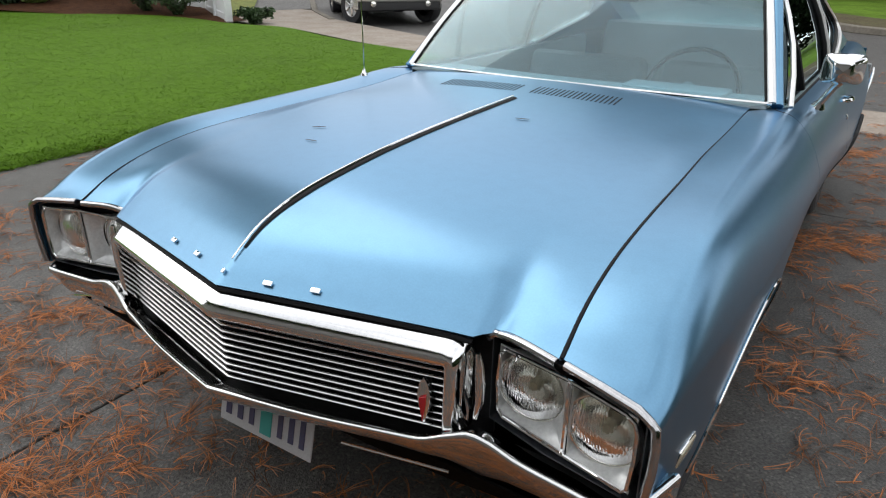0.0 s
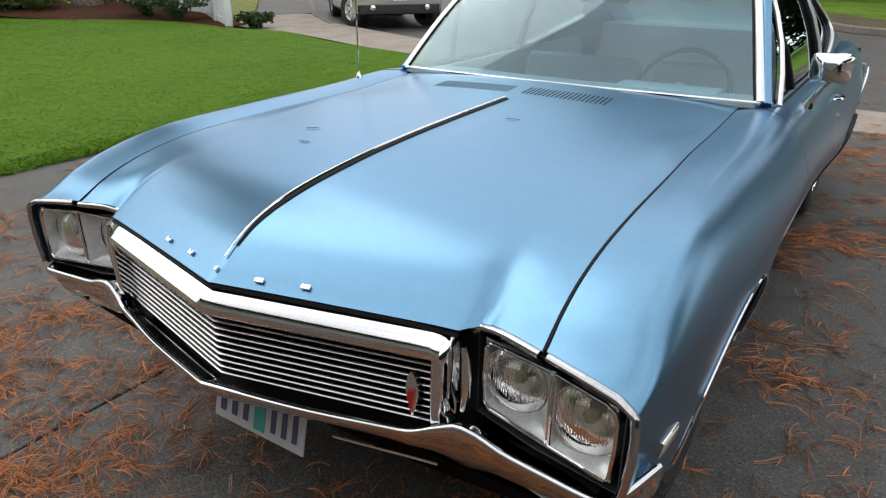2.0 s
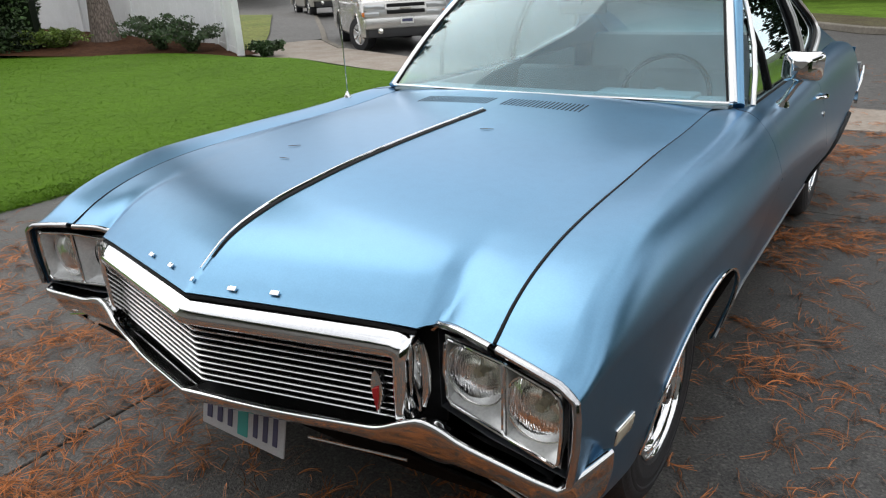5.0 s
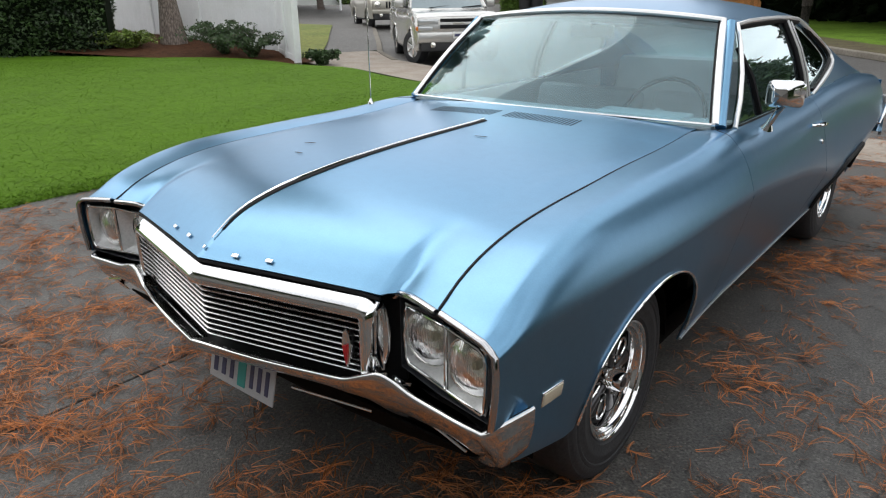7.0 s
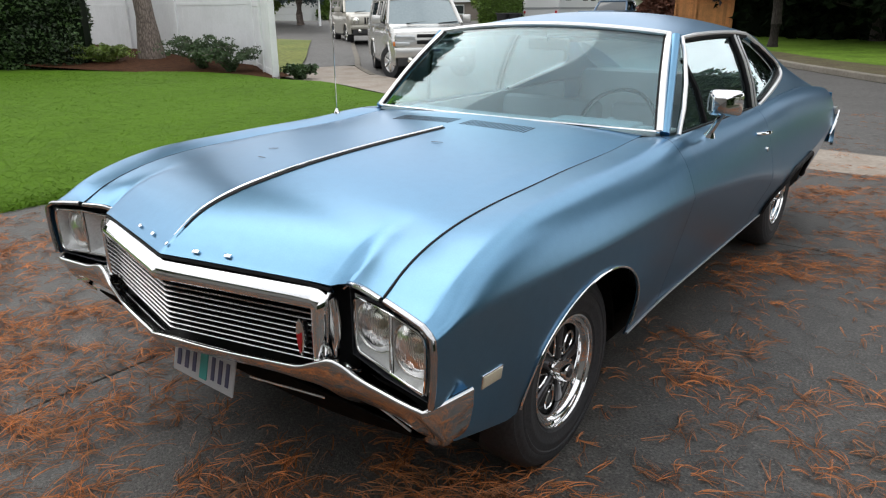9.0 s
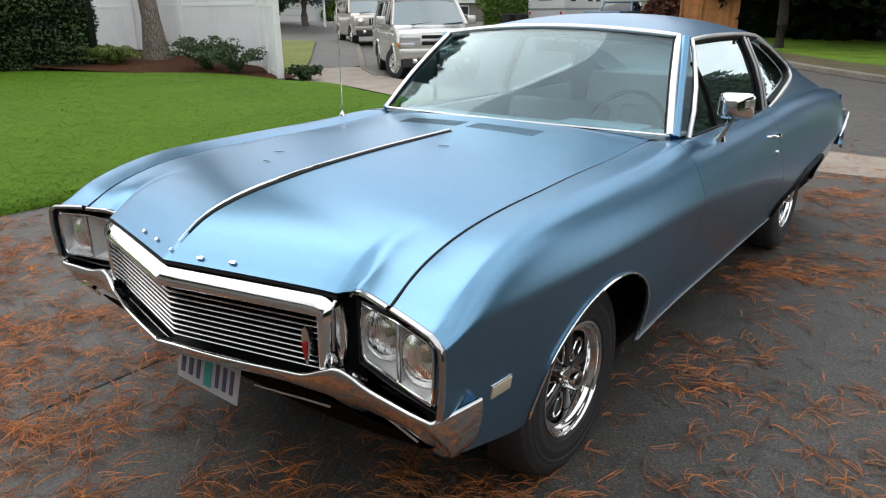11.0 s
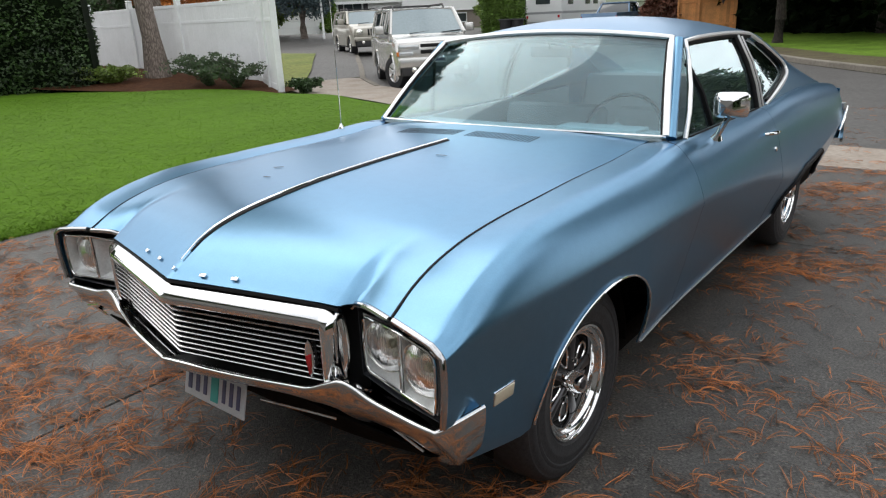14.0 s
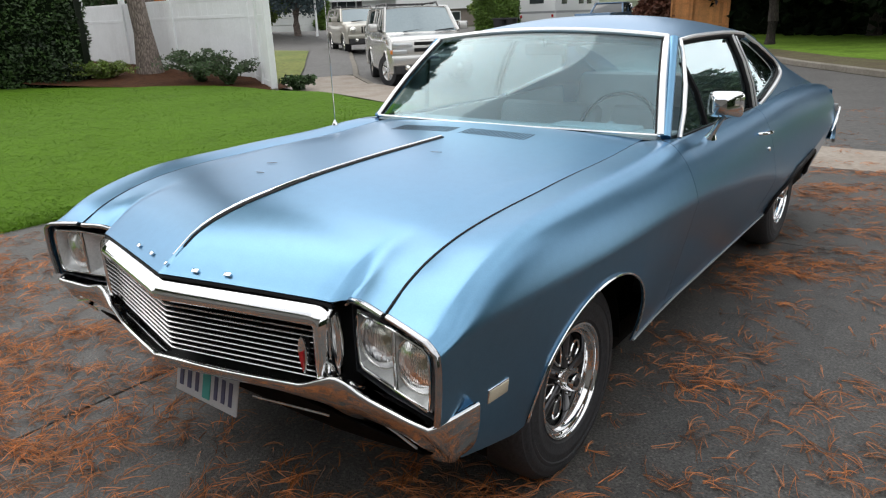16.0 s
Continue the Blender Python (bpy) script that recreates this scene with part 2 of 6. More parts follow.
def tube(path, r, n=8, closed=False, flat=1.0, up=(0, 0, 1)):
    """A rod of radius r (one number or one for each point) along a path; flat squeezes it across `up`."""
    path = [Vector(p) for p in path]
    v, f = [], []
    k = len(path)
    for i, p in enumerate(path):
        a, b = path[i - 1 if (i or closed) else 0], path[(i + 1) % k if closed or i < k - 1 else i]
        t = (b - a).normalized()
        s = t.cross(Vector(up))
        s = s.normalized() if s.length > 1e-4 else t.orthogonal().normalized()
        w = s.cross(t)
        q = r[i] if isinstance(r, (list, tuple)) else r
        for j in range(n):
            c = 2 * math.pi * j / n
            v.append(tuple(p + s * (q * math.cos(c)) + w * (q * flat * math.sin(c))))
    for i in range(k if closed else k - 1):
        for j in range(n):
            a, b = i * n + j, i * n + (j + 1) % n
            c, d = ((i + 1) % k) * n + (j + 1) % n, ((i + 1) % k) * n + j
            f.append((a, b, c, d))
    if not closed:
        f += [tuple(range(n - 1, -1, -1)), tuple(range((k - 1) * n, k * n))]
    return v, f


def sweep(path, profile, closed=False):
    """A profile of (out, up) points carried along a level path; out is to the right of the way."""
    path = [Vector(p) for p in path]
    v, f = [], []
    k, n = len(path), len(profile)
    for i, p in enumerate(path):
        a, b = path[i - 1 if (i or closed) else 0], path[(i + 1) % k if closed or i < k - 1 else i]
        t = (b - a)
        s = Vector((t.y, -t.x, 0)).normalized()
        for o, h in profile:
            v.append(tuple(p + s * o + Vector((0, 0, h))))
    for i in range(k if closed else k - 1):
        for j in range(n):
            a, b = i * n + j, i * n + (j + 1) % n
            c, d = ((i + 1) % k) * n + (j + 1) % n, ((i + 1) % k) * n + j
            f.append((a, b, c, d))
    if not closed:
        f += [tuple(range(n - 1, -1, -1)), tuple(range((k - 1) * n, k * n))]
    return v, f


def lathe(profile, n=32, caps=True):
    """Turns (radius, height) points round z."""
    v, f = [], []
    k = len(profile)
    for i in range(n):
        a = 2 * math.pi * i / n
        v += [(r * math.cos(a), r * math.sin(a), h) for r, h in profile]
    for i in range(n):
        j = (i + 1) % n
        for q in range(k - 1):
            f.append((i * k + q, j * k + q, j * k + q + 1, i * k + q + 1))
    if caps:
        f += [tuple(i * k for i in range(n - 1, -1, -1)), tuple(i * k + k - 1 for i in range(n))]
    return v, f


def box(x0, x1, y0, y1, z0, z1, bevel=0.0, seg=2):
    bm = bmesh.new()
    bmesh.ops.create_cube(bm, size=1)
    for q in bm.verts:
        q.co = Vector((x0 + (q.co.x + 0.5) * (x1 - x0), y0 + (q.co.y + 0.5) * (y1 - y0), z0 + (q.co.z + 0.5) * (z1 - z0)))
    if bevel:
        bmesh.ops.bevel(bm, geom=bm.edges[:], offset=bevel, segments=seg, profile=0.6, affect="EDGES")
    vf = [tuple(q.co) for q in bm.verts], [tuple(q.index for q in p.verts) for p in bm.faces]
    bm.free()
    return vf


def prism(outline, z0, z1, bevel=0.0):
    """An upright plate with the outline of (x, y) points."""
    bm = bmesh.new()
    low = [bm.verts.new((x, y, z0)) for x, y in outline]
    face = bm.faces.new(low)
    top = bmesh.ops.extrude_face_region(bm, geom=[face])
    bmesh.ops.translate(bm, vec=(0, 0, z1 - z0), verts=[q for q in top["geom"] if isinstance(q, bmesh.types.BMVert)])
    bmesh.ops.recalc_face_normals(bm, faces=bm.faces)
    if bevel:
        bmesh.ops.bevel(bm, geom=bm.edges[:], offset=bevel, segments=2, profile=0.6, affect="EDGES")
    bm.verts.index_update()
    vf = [tuple(q.co) for q in bm.verts], [tuple(q.index for q in p.verts) for p in bm.faces]
    bm.free()
    return vf


def mesh_of(name, vf, mat, smooth=35, tidy=False):
    me = bpy.data.meshes.new(name)
    me.from_pydata(vf[0], [], vf[1])
    if tidy:
        bm = bmesh.new()
        bm.from_mesh(me)
        bmesh.ops.recalc_face_normals(bm, faces=bm.faces)
        bm.to_mesh(me)
        bm.free()
    if smooth:
        me.shade_smooth()
        me.set_sharp_from_angle(angle=radians(smooth))
    me.materials.append(mat)
    return me


def part(name, vf, mat, parent=None, label="", smooth=35, solid=0.0, tidy=False):
    """One mesh object, under a thing or under a part."""
    ob = new(name, mesh_of(name, vf, mat, smooth, tidy))
    ob.parent = parent
    if solid:
        used = {}
        for p in ob.data.polygons:
            for k in p.edge_keys:
                used[k] = used.get(k, 0) + 1
        for e in ob.data.edges:
            if used.get(e.key, 0) == 1:
                e.use_edge_sharp = True
        mod = ob.modifiers.new("thickness", "SOLIDIFY")
        mod.thickness, mod.offset = solid, -1.0
    return tagged(ob, label)


def thing(name, label, category, at=(0, 0, 0), turn=0.0, group=""):
    ob = new(name)
    ob.matrix_world = pose(*at, 0, 0, turn)
    return tagged(ob, label, category, group)


def setting(name, vf, mat, label, category, smooth=0, kind="structure"):
    return tagged(part(name, vf, mat, None, "", smooth), label, category, "", kind)

# ---- the ground and the street ----
ASPHALT = material("worn asphalt", (0.085, 0.082, 0.078), 0.62, grain=0.35, scale=1.2, stain=0.5, dark=(0.05, 0.047, 0.044), bump=0.25, bscale=140)
SLAB = material("damp exposed aggregate", (0.078, 0.075, 0.070), 0.45, grain=0.7, scale=11, stain=0.55, dark=(0.042, 0.040, 0.037), bump=0.45, bscale=170)
speckled(SLAB, (0.17, 0.16, 0.145), 130, 0.12)
speckled(ASPHALT, (0.20, 0.19, 0.18), 70, 0.12)
CONCRETE = material("old concrete", (0.33, 0.285, 0.24), 0.8, grain=0.18, scale=2, stain=0.6, dark=(0.22, 0.165, 0.125), bump=0.2, bscale=80)
SOIL = material("bark mulch", (0.085, 0.040, 0.022), 0.95, grain=0.6, scale=6, stain=0.7, dark=(0.035, 0.018, 0.011), bump=0.9, bscale=30, spec=0.05)
TURF = material("lawn turf", (0.088, 0.178, 0.012), 0.9, grain=0.12, scale=0.7, stain=0.8, dark=(0.074, 0.146, 0.011), bump=0.12, bscale=60, spec=0.1)
BLADE = material("grass blades", (0.110, 0.220, 0.015), 0.7, grain=0.1, scale=0.5, stain=0.9, dark=(0.088, 0.176, 0.014), piece=0.12, spec=0.12)
STRAW = material("yellowing grass", (0.17, 0.19, 0.035), 0.9, grain=0.3, scale=1.0, stain=0.6, dark=(0.09, 0.14, 0.02), bump=0.6, bscale=45)
VERGE = material("thin brown grass", (0.085, 0.075, 0.028), 0.95, grain=0.4, scale=1.6, stain=0.8, dark=(0.06, 0.04, 0.02), bump=0.6, bscale=45)
EARTH = material("far ground", (0.06, 0.075, 0.03), 0.95, grain=0.3, scale=0.3, stain=0.6)
NEEDLE = material("dry pine needles", (0.46, 0.165, 0.050), 0.7, grain=0.2, scale=5, stain=0.8, dark=(0.22, 0.11, 0.055), piece=0.68)
EYE0 = (1.7, -1.8)


def rise(x, y):
    """The land climbs a little towards the far houses, sooner along the side street."""
    d = math.hypot(x - EYE0[0], y - EYE0[1])
    return max(0.95 * smooth_step((d - 27) / 26), 0.40 * smooth_step((d - 17.5) / 10) * smooth_step((-9 - x) / 6))


def strip(a, b, n, m, lift):
    """A sheet between two plan lines of equal count, following the land."""
    def line(p, s):
        q = s * (len(p) - 1)
        i = min(int(q), len(p) - 2)
        return lerp(p[i], p[i + 1], q - i)

    def at(u, v):
        x, y = lerp(line(a, u), line(b, u), v)
        return (x, y, rise(x, y) + lift)
    return grid(at, n, m)


def radial(u, v):
    r = 420 * u**2.6 + 0.01
    a = 2 * math.pi * v
    x, y = EYE0[0] + r * math.cos(a), EYE0[1] + r * math.sin(a)
    return (x, y, rise(x, y) - 0.16)


setting("ground", grid(radial, 60, 96), EARTH, "earth and rough grass round the houses", "ground")
NEAR_EDGE = [(16.0, 5.6), (5.0, 6.2), (0.4, 6.62), (-4.1, 8.3), (-8.0, 9.95), (-10.1, 10.85), (-12.0, 12.3), (-15.3, 15.5), (-19.3, 19.4), (-34.0, 32.0), (-60, 50)]
FAR_EDGE = [(16.0, 11.0), (8.0, 12.6), (0.0, 16.0), (-2.3, 19.0), (-4.5, 22.5), (-7.0, 26.0), (-9.5, 29.0), (-14.0, 33.0), (-22.0, 37.0), (-38.0, 42.0), (-60, 52)]
setting("road", strip(NEAR_EDGE, FAR_EDGE, 80, 16, -0.09), ASPHALT, "worn grey asphalt residential street", "street")
SIDE_A = [(16, 4.6), (5, 5.3), (0.5, 5.47), (-4.1, 7.0), (-7.2, 7.95), (-9.3, 8.75), (-11.25, 8.95), (-12.6, 10.2)]
SIDE_B = [(16, 5.62), (5, 6.22), (0.4, 6.60), (-4.1, 8.28), (-8.0, 9.93), (-10.1, 10.83), (-12.0, 12.25), (-13.9, 11.9)]
setting("pavement", strip(SIDE_A, SIDE_B, 70, 4, -0.004), CONCRETE, "tan stained concrete sidewalk", "sidewalk")
setting("side_path", strip([(-13.0, 10.7), (-17.5, 12.6), (-28.0, 18.0), (-42, 27.0)], [(-12.3, 12.5), (-15.4, 15.4), (-19.4, 19.3), (-34, 31.9)], 40, 12, 0.0), ASPHALT, "grey asphalt path beside the kerb", "path")
KERBM = material("dark weathered kerb concrete", (0.20, 0.18, 0.15), 0.85, grain=0.2, scale=2, stain=0.6, dark=(0.11, 0.095, 0.075), bump=0.2, bscale=80)
# Lighter than the near turf: the far lawn's brighter light is in the colour.
FARTURF = material("far mown grass", (0.125, 0.215, 0.026), 0.9, grain=0.25, scale=0.8, stain=0.8, dark=(0.075, 0.135, 0.016), bump=0.5, bscale=40, spec=0.1)


def kerb(name, line, lift, width=0.16):
    v, f = sweep([(x, y, rise(x, y) + lift) for x, y in line], [(0, -0.12), (0, 0.0), (-0.02, 0.02), (-width, 0.02), (-width, -0.12)])
    return setting(name, (v, f), KERBM, "old weathered concrete kerb along the street", "kerb", 30)


kerb("kerb_near", [(-10.1, 10.85), (-12.0, 12.3), (-13.6, 13.9), (-15.3, 15.5), (-19.3, 19.4), (-26, 25.3), (-34, 32)], -0.01)
kerb("kerb_far", list(reversed([(14, 11.4), (8.0, 12.6), (4.0, 14.0), (0.0, 16.0), (-2.3, 19.0), (-4.5, 22.5), (-7.0, 26.0), (-9.5, 29.0)])), 0.04)

# lawn by the driveway
LAWN_TOP = spline((-24, 5.8), (-18, 6.45), (-16.9, 7.0), (-15.3, 7.5), (-13.75, 8.1), (-11.8, 8.4), (-10.6, 8.25), (-9.5, 8.25), (-7.5, 7.6), (-6.5, 7.3), (-4.12, 6.9))


def lawn_point(u, v):
    x = lerp(-24, -4.10 + 0.02 * math.sin(23 * v), u**0.6)
    y = lerp(-14, LAWN_TOP(x), v)
    return (x, y, -0.01 + 0.04 * min(1, (-4.08 - x) / 0.1) + 0.05 * min(1, (-4.1 - x) / 1.5) + 0.015 * math.sin(x * 1.3) * math.sin(y * 0.9))


setting("lawn", grid(lawn_point, 60, 60), TURF, "bright green mown lawn beside the driveway", "lawn")
setting("mulch_bed", strip([(-24, 5.5), (-18, 6.2), (-14, 7.8), (-11.0, 8.15)], [(-24, 10.6), (-18, 10.6), (-14, 10.6), (-11.0, 9.0)], 30, 6, 0.05), SOIL, "dark brown bark mulch bed under the fence", "flower bed")
setting("far_verge", strip([(14, 11.6), (8, 12.8), (0.2, 16.2), (-2.2, 19.2), (-4.4, 22.7), (-7, 26.2), (-9.3, 29)], [(14, 13.4), (8, 14.6), (0.9, 18.0), (-1.7, 21.0), (-3.9, 24.4), (-6.6, 27.8), (-9.0, 30.2)], 30, 4, 0.05), VERGE, "needle-strewn thin grass behind the far kerb", "verge")
setting("far_lawn", strip([(14, 13.4), (8, 14.6), (0.9, 18.0), (-1.7, 21.0), (-3.9, 24.4), (-6.6, 27.8), (-9.0, 30.2)], [(16, 36), (10, 36), (3, 36), (0, 36), (-3, 36), (-7, 36), (-9, 36)], 30, 10, 0.05), FARTURF, "light green lawn across the street", "lawn")
setting("corner_grass", strip([(-11.9, 9.2), (-14.2, 10.4), (-18.0, 13.0), (-21.5, 16.8)], [(-12.9, 10.9), (-14.5, 12.55), (-16.8, 14.75), (-18.6, 16.5)], 36, 10, 0.05), STRAW, "yellowing grass by the path", "grass")

# ---- the blue coupe: nose towards -y, driver's side at +x, front axle at y 0 ----
coupe = thing("coupe", "light metallic blue hardtop coupe with chrome trim on a driveway", "car")

EDGE_X = spline((-0.80, 0.722), (-0.57, 0.714), (-0.3, 0.712), (0, 0.704), (0.25, 0.694), (0.78, 0.692), (0.85, 0.735), (0.92, 0.785), (1.02, 0.80), (2.1, 0.80), (3.0, 0.785), (3.6, 0.75), (4.12, 0.72))
EDGE_Z = spline((-0.80, 0.80), (-0.746, 0.817), (-0.66, 0.864), (-0.57, 0.897), (-0.4, 0.931), (0, 0.951), (0.5, 0.960), (0.84, 0.976), (1.0, 0.975), (2.1, 0.965), (2.6, 0.975), (3.2, 0.965), (3.8, 0.925), (4.12, 0.89))
CROWN_X = spline((-0.80, 0.868), (-0.6, 0.854), (-0.37, 0.838), (0, 0.818), (0.6, 0.812), (1.0, 0.812), (2.1, 0.812), (3.0, 0.80), (3.6, 0.785), (4.12, 0.775))
CREASE_X = spline((-0.80, 0.904), (-0.5, 0.932), (0, 0.952), (1, 0.955), (2.3, 0.955), (3.2, 0.945), (3.8, 0.925), (4.12, 0.90))
CREASE_Z = spline((-0.80, 0.768), (-0.69, 0.796), (-0.55, 0.808), (-0.3, 0.804), (0.06, 0.796), (0.6, 0.788), (0.91, 0.770), (1.26, 0.732), (1.68, 0.680), (1.98, 0.622), (2.3, 0.565), (2.8, 0.575), (3.4, 0.62), (4.12, 0.67))


def arch(y, mid, half, foot, top, power):
    s = 1 - ((y - mid) / half)**2
    return foot + (top - foot) * s**power if s > 0 else foot


def low_edge(y):
    foot = 0.325 if y > 0 else 0.405 + 0.07 * min(1, max(0, (-0.45 - y) / 0.25)) + 0.13 * smooth_step((-0.69 - y) / 0.06)
    if y > 3.34:
        foot = 0.32 + 0.20 * (y - 3.34) / 0.78
    return max(arch(y, -0.008, 0.390, foot, 0.715, 0.50), arch(y, 2.84, 0.50, 0.30, 0.605, 0.36))


def flank(y, v):
    """A point of the side: v 0 at the top edge, 0.55 at the crease, 1 at the lower edge."""
    xs, zs, xk, zk = EDGE_X(y), EDGE_Z(y), CREASE_X(y), CREASE_Z(y)
    xc = max(CROWN_X(y), xs + 0.004)
    zc = zs + 0.011 * min(1, max(0, (y + 0.74) * 2.5)) * min(1, max(0, (1.0 - y) * 2.5 + 0.2)) * min(1, (xc - xs) / 0.08)
    if v <= 0.18:
        k = v / 0.18
        return (lerp(xs, xc, k), y, lerp(zs, zc, k) + 0.002 * math.sin(math.pi * k) * min(1, (xc - xs) / 0.1))
    if v <= 0.55:
        q = bez((xc, zc), (xc + 0.50 * (xk - xc), zc - 0.008), (xk - 0.028 * min(1, (zc - zk) / 0.16)**2, zk + 0.52 * (zc - zk)), (xk, zk), (v - 0.18) / 0.37)
        return (q[0], y, q[1])
    t = min(1, max(0, (y - 0.25) / 0.5))
    a, b, c, d = (xk, zk), (xk - 0.008 - 0.012 * t, zk - 0.09), (xk - 0.012 - 0.060 * t, 0.47), (0.85 - 0.015 * t, 0.28)
    zb = low_edge(y)
    lo, hi = 0.0, 1.0
    for _ in range(18):
        mid = (lo + hi) / 2
        if bez(a, b, c, d, mid)[1] > zb:
            lo = mid
        else:
            hi = mid
    q = bez(a, b, c, d, lo * (v - 0.55) / 0.45)
    return (q[0] - 0.020 * smooth_step((-0.735 - y) / 0.02) * smooth_step((0.574 + 0.21 * (y + 0.796) - q[1]) / 0.012), y, q[1])


def fender_end(v):
    return 0.742 + 0.16 * max(0, 1 - v / 0.32)**1.6


def panel(y0, y1, nu=90, nv=44):
    return grid(lambda u, v: flank(lerp(y0(v), y1(v), u), v), nu, nv, flip=True)


def both(name, vf, mat, parent, label="", **kw):
    a = part(name, vf, mat, parent, label, **kw)
    b = part(name, mirror(vf), mat, parent, label, **kw)
    return a, b


def nose_y(x):
    """The lamp faces lean back towards the middle of the car."""
    return -0.737 - 0.24 * (abs(x) - 0.71)


both("front_fender", panel(lambda v: nose_y(flank(-0.77, v)[0]) + 0.004, fender_end), PAINT, coupe, solid=0.006)
DOORS = both("door", panel(lambda v: fender_end(v) + 0.003, lambda v: 2.022, 70, 36), PAINT, coupe, solid=0.006)
both("rear_quarter", panel(lambda v: 2.025, lambda v: 4.10), PAINT, coupe, solid=0.006)

both("door_gap", tube([tuple(Vector(flank(fender_end(k / 30) + 0.0015, k / 30)) - Vector((0.0025, 0, 0.001))) for k in range(31)], 0.0026, 6), SEAL, coupe)
both("door_gap", tube([tuple(Vector(flank(2.0235, k / 30)) - Vector((0.0025, 0, 0.001))) for k in range(31)], 0.0026, 6), SEAL, coupe)

# hood: one crowned sheet, veed at its lip, with a soft fold from each grille corner
LIP = spline((0, 0.80), (0.035, 0.823), (0.085, 0.858), (0.155, 0.902), (0.265, 0.937), (0.475, 0.966), (0.725, 0.984), (1.35, 1.000), (1.7, 1.004))


def lip_y(x):
    x = abs(x)
    return -0.905 + 0.235 * x


NOSE_Z = spline((0.555, 0.802), (0.575, 0.813), (0.60, 0.820), (0.64, 0.822), (0.68, 0.820), (0.712, 0.818))


def hood_rear(x):
    return 0.788 + 0.066 * (x / 0.7)**2


def hood_plain(x, y):
    edge = EDGE_X(min(y, 0.78)) - 0.004
    ax = abs(x)
    back = y - lip_y(0)
    zc = LIP(y - lip_y(x))
    peak = 0.036 * min(1, max(0, (back - 0.06) / 0.35)) * (1 - 0.45 * min(1, max(0, (y - 0.1) / 0.6)))
    fold = 0.585 + 0.03 * min(1, max(0, y + 0.75))
    z = zc - peak * min(ax, fold)
    zf = LIP(y - lip_y(fold)) - peak * fold
    if ax > fold - 0.10:
        k = min(1, max(0, (ax - fold) / (edge - fold)))
        w = min(1, (ax - fold + 0.10) / 0.20)
        w = w * w * (3 - 2 * w)
        z = lerp(z, lerp(zf, EDGE_Z(y), k), w)
    m = min(1, max(0, (y + 0.05) / 0.55))
    m = m * m * (3 - 2 * m)
    z = lerp(z, lerp(zc - 0.4 * peak * ax, EDGE_Z(y), (ax / edge)**3), m)
    return z


def hood_height(x, y):
    """The crowned sheet, raised or lowered at each side to meet the lamp moulding."""
    ax = abs(x)
    z = hood_plain(x, y)
    d = max(0, y - nose_y(ax))
    k = max(0, 1 - d / 0.30)
    w = smooth_step((ax - 0.552 + 0.25 * d) / (0.03 + 0.6 * d))
    if k * w == 0:
        return z
    q = max(ax, 0.556)
    return z + (NOSE_Z(q) - hood_plain(q, nose_y(q))) * k * k * w * (3 - 2 * k) ** 0.5


def hood_point(u, v):
    a = abs(u)
    front = lip_y(u * 0.72) + 0.030 if a < 0.77 else lerp(lip_y(0.77 * 0.72) + 0.030, nose_y(u * 0.72) + 0.004, min(1, (a - 0.77) / 0.04))
    y = lerp(front, hood_rear(u * 0.69), v**1.25)
    x = u * (EDGE_X(min(y, 0.78)) - 0.004)
    return (x, y, hood_height(x, y))


def seam_line(y0, y1, n, fn):
    return [fn(lerp(y0, y1, i / n)) for i in range(n + 1)]


for side, r in ((1, 0.0050), (-1, 0.0023)):
    part("seam_gap", tube(seam_line(-0.735, 0.80, 40, lambda y: (side * (EDGE_X(min(y, 0.78)) - 0.002), y, EDGE_Z(y) - 0.0012)), [r * (1 - 0.80 * (i / 40)**1.3) for i in range(41)], 6), SEAL, coupe)
hood = part("hood", grid(lambda u, v: hood_point(2 * u - 1, v), 110, 70), PAINT, coupe, solid=0.006)


on_hood = hood_height


# chrome spear down the middle
spear = [(0, y, LIP(y + 0.905) + 0.006) for y in [-0.825 + 1.245 * (i / 40) for i in range(41)]]
part("spear", tube(spear, [0.0020 + 0.0022 * min(1, i / 7) for i in range(41)], 8, flat=0.9), CHROME, hood, "thin chrome spear")
# Black strip put in for the spear's dark reflection and shadow on one side.
part("spear_shade", tube([(p[0] + 0.006, p[1], p[2] - 0.005) for p in spear[1:]], [0.004 + 0.006 * min(1, i / 6) for i in range(40)], 8, flat=0.35), SEAL, hood)

# five small plain chrome badge bars on the lip
for x, y, w in ((-0.232, -0.806, 0.020), (-0.121, -0.830, 0.020), (0.0, -0.858, 0.008), (0.113, -0.840, 0.022), (0.218, -0.812, 0.022)):
    bar = part("badge_bar", box(-w / 2, w / 2, 0.003, 0.014, -0.0022, 0.0022, 0.0015), CHROME, hood)
    slope = math.atan2(on_hood(x, y + 0.03) - on_hood(x, y - 0.01), 0.04)
    bar.matrix_basis = Matrix.Translation((x, y, on_hood(x, y) + 0.006)) @ pose(0, 0, 0, math.degrees(slope), 0, 12 * (1 if x > 0.02 else -1 if x < -0.02 else 0))

# two intake grilles let into the hood's rear edge
for x0, x1 in ((-0.372, -0.046), (0.006, 0.332)):
    for i in range(20):
        xa = x0 + i * (x1 - x0) / 20
        line = []
        for k in range(5):
            yy = 0.535 + 0.115 * k / 4
            xx = xa - 0.012 * k / 4
            line.append((xx, yy, on_hood(xx, yy) - 0.0012))
        part("intake_slot", tube(line, 0.0039, 6, flat=0.7), SEAL, hood, smooth=40)

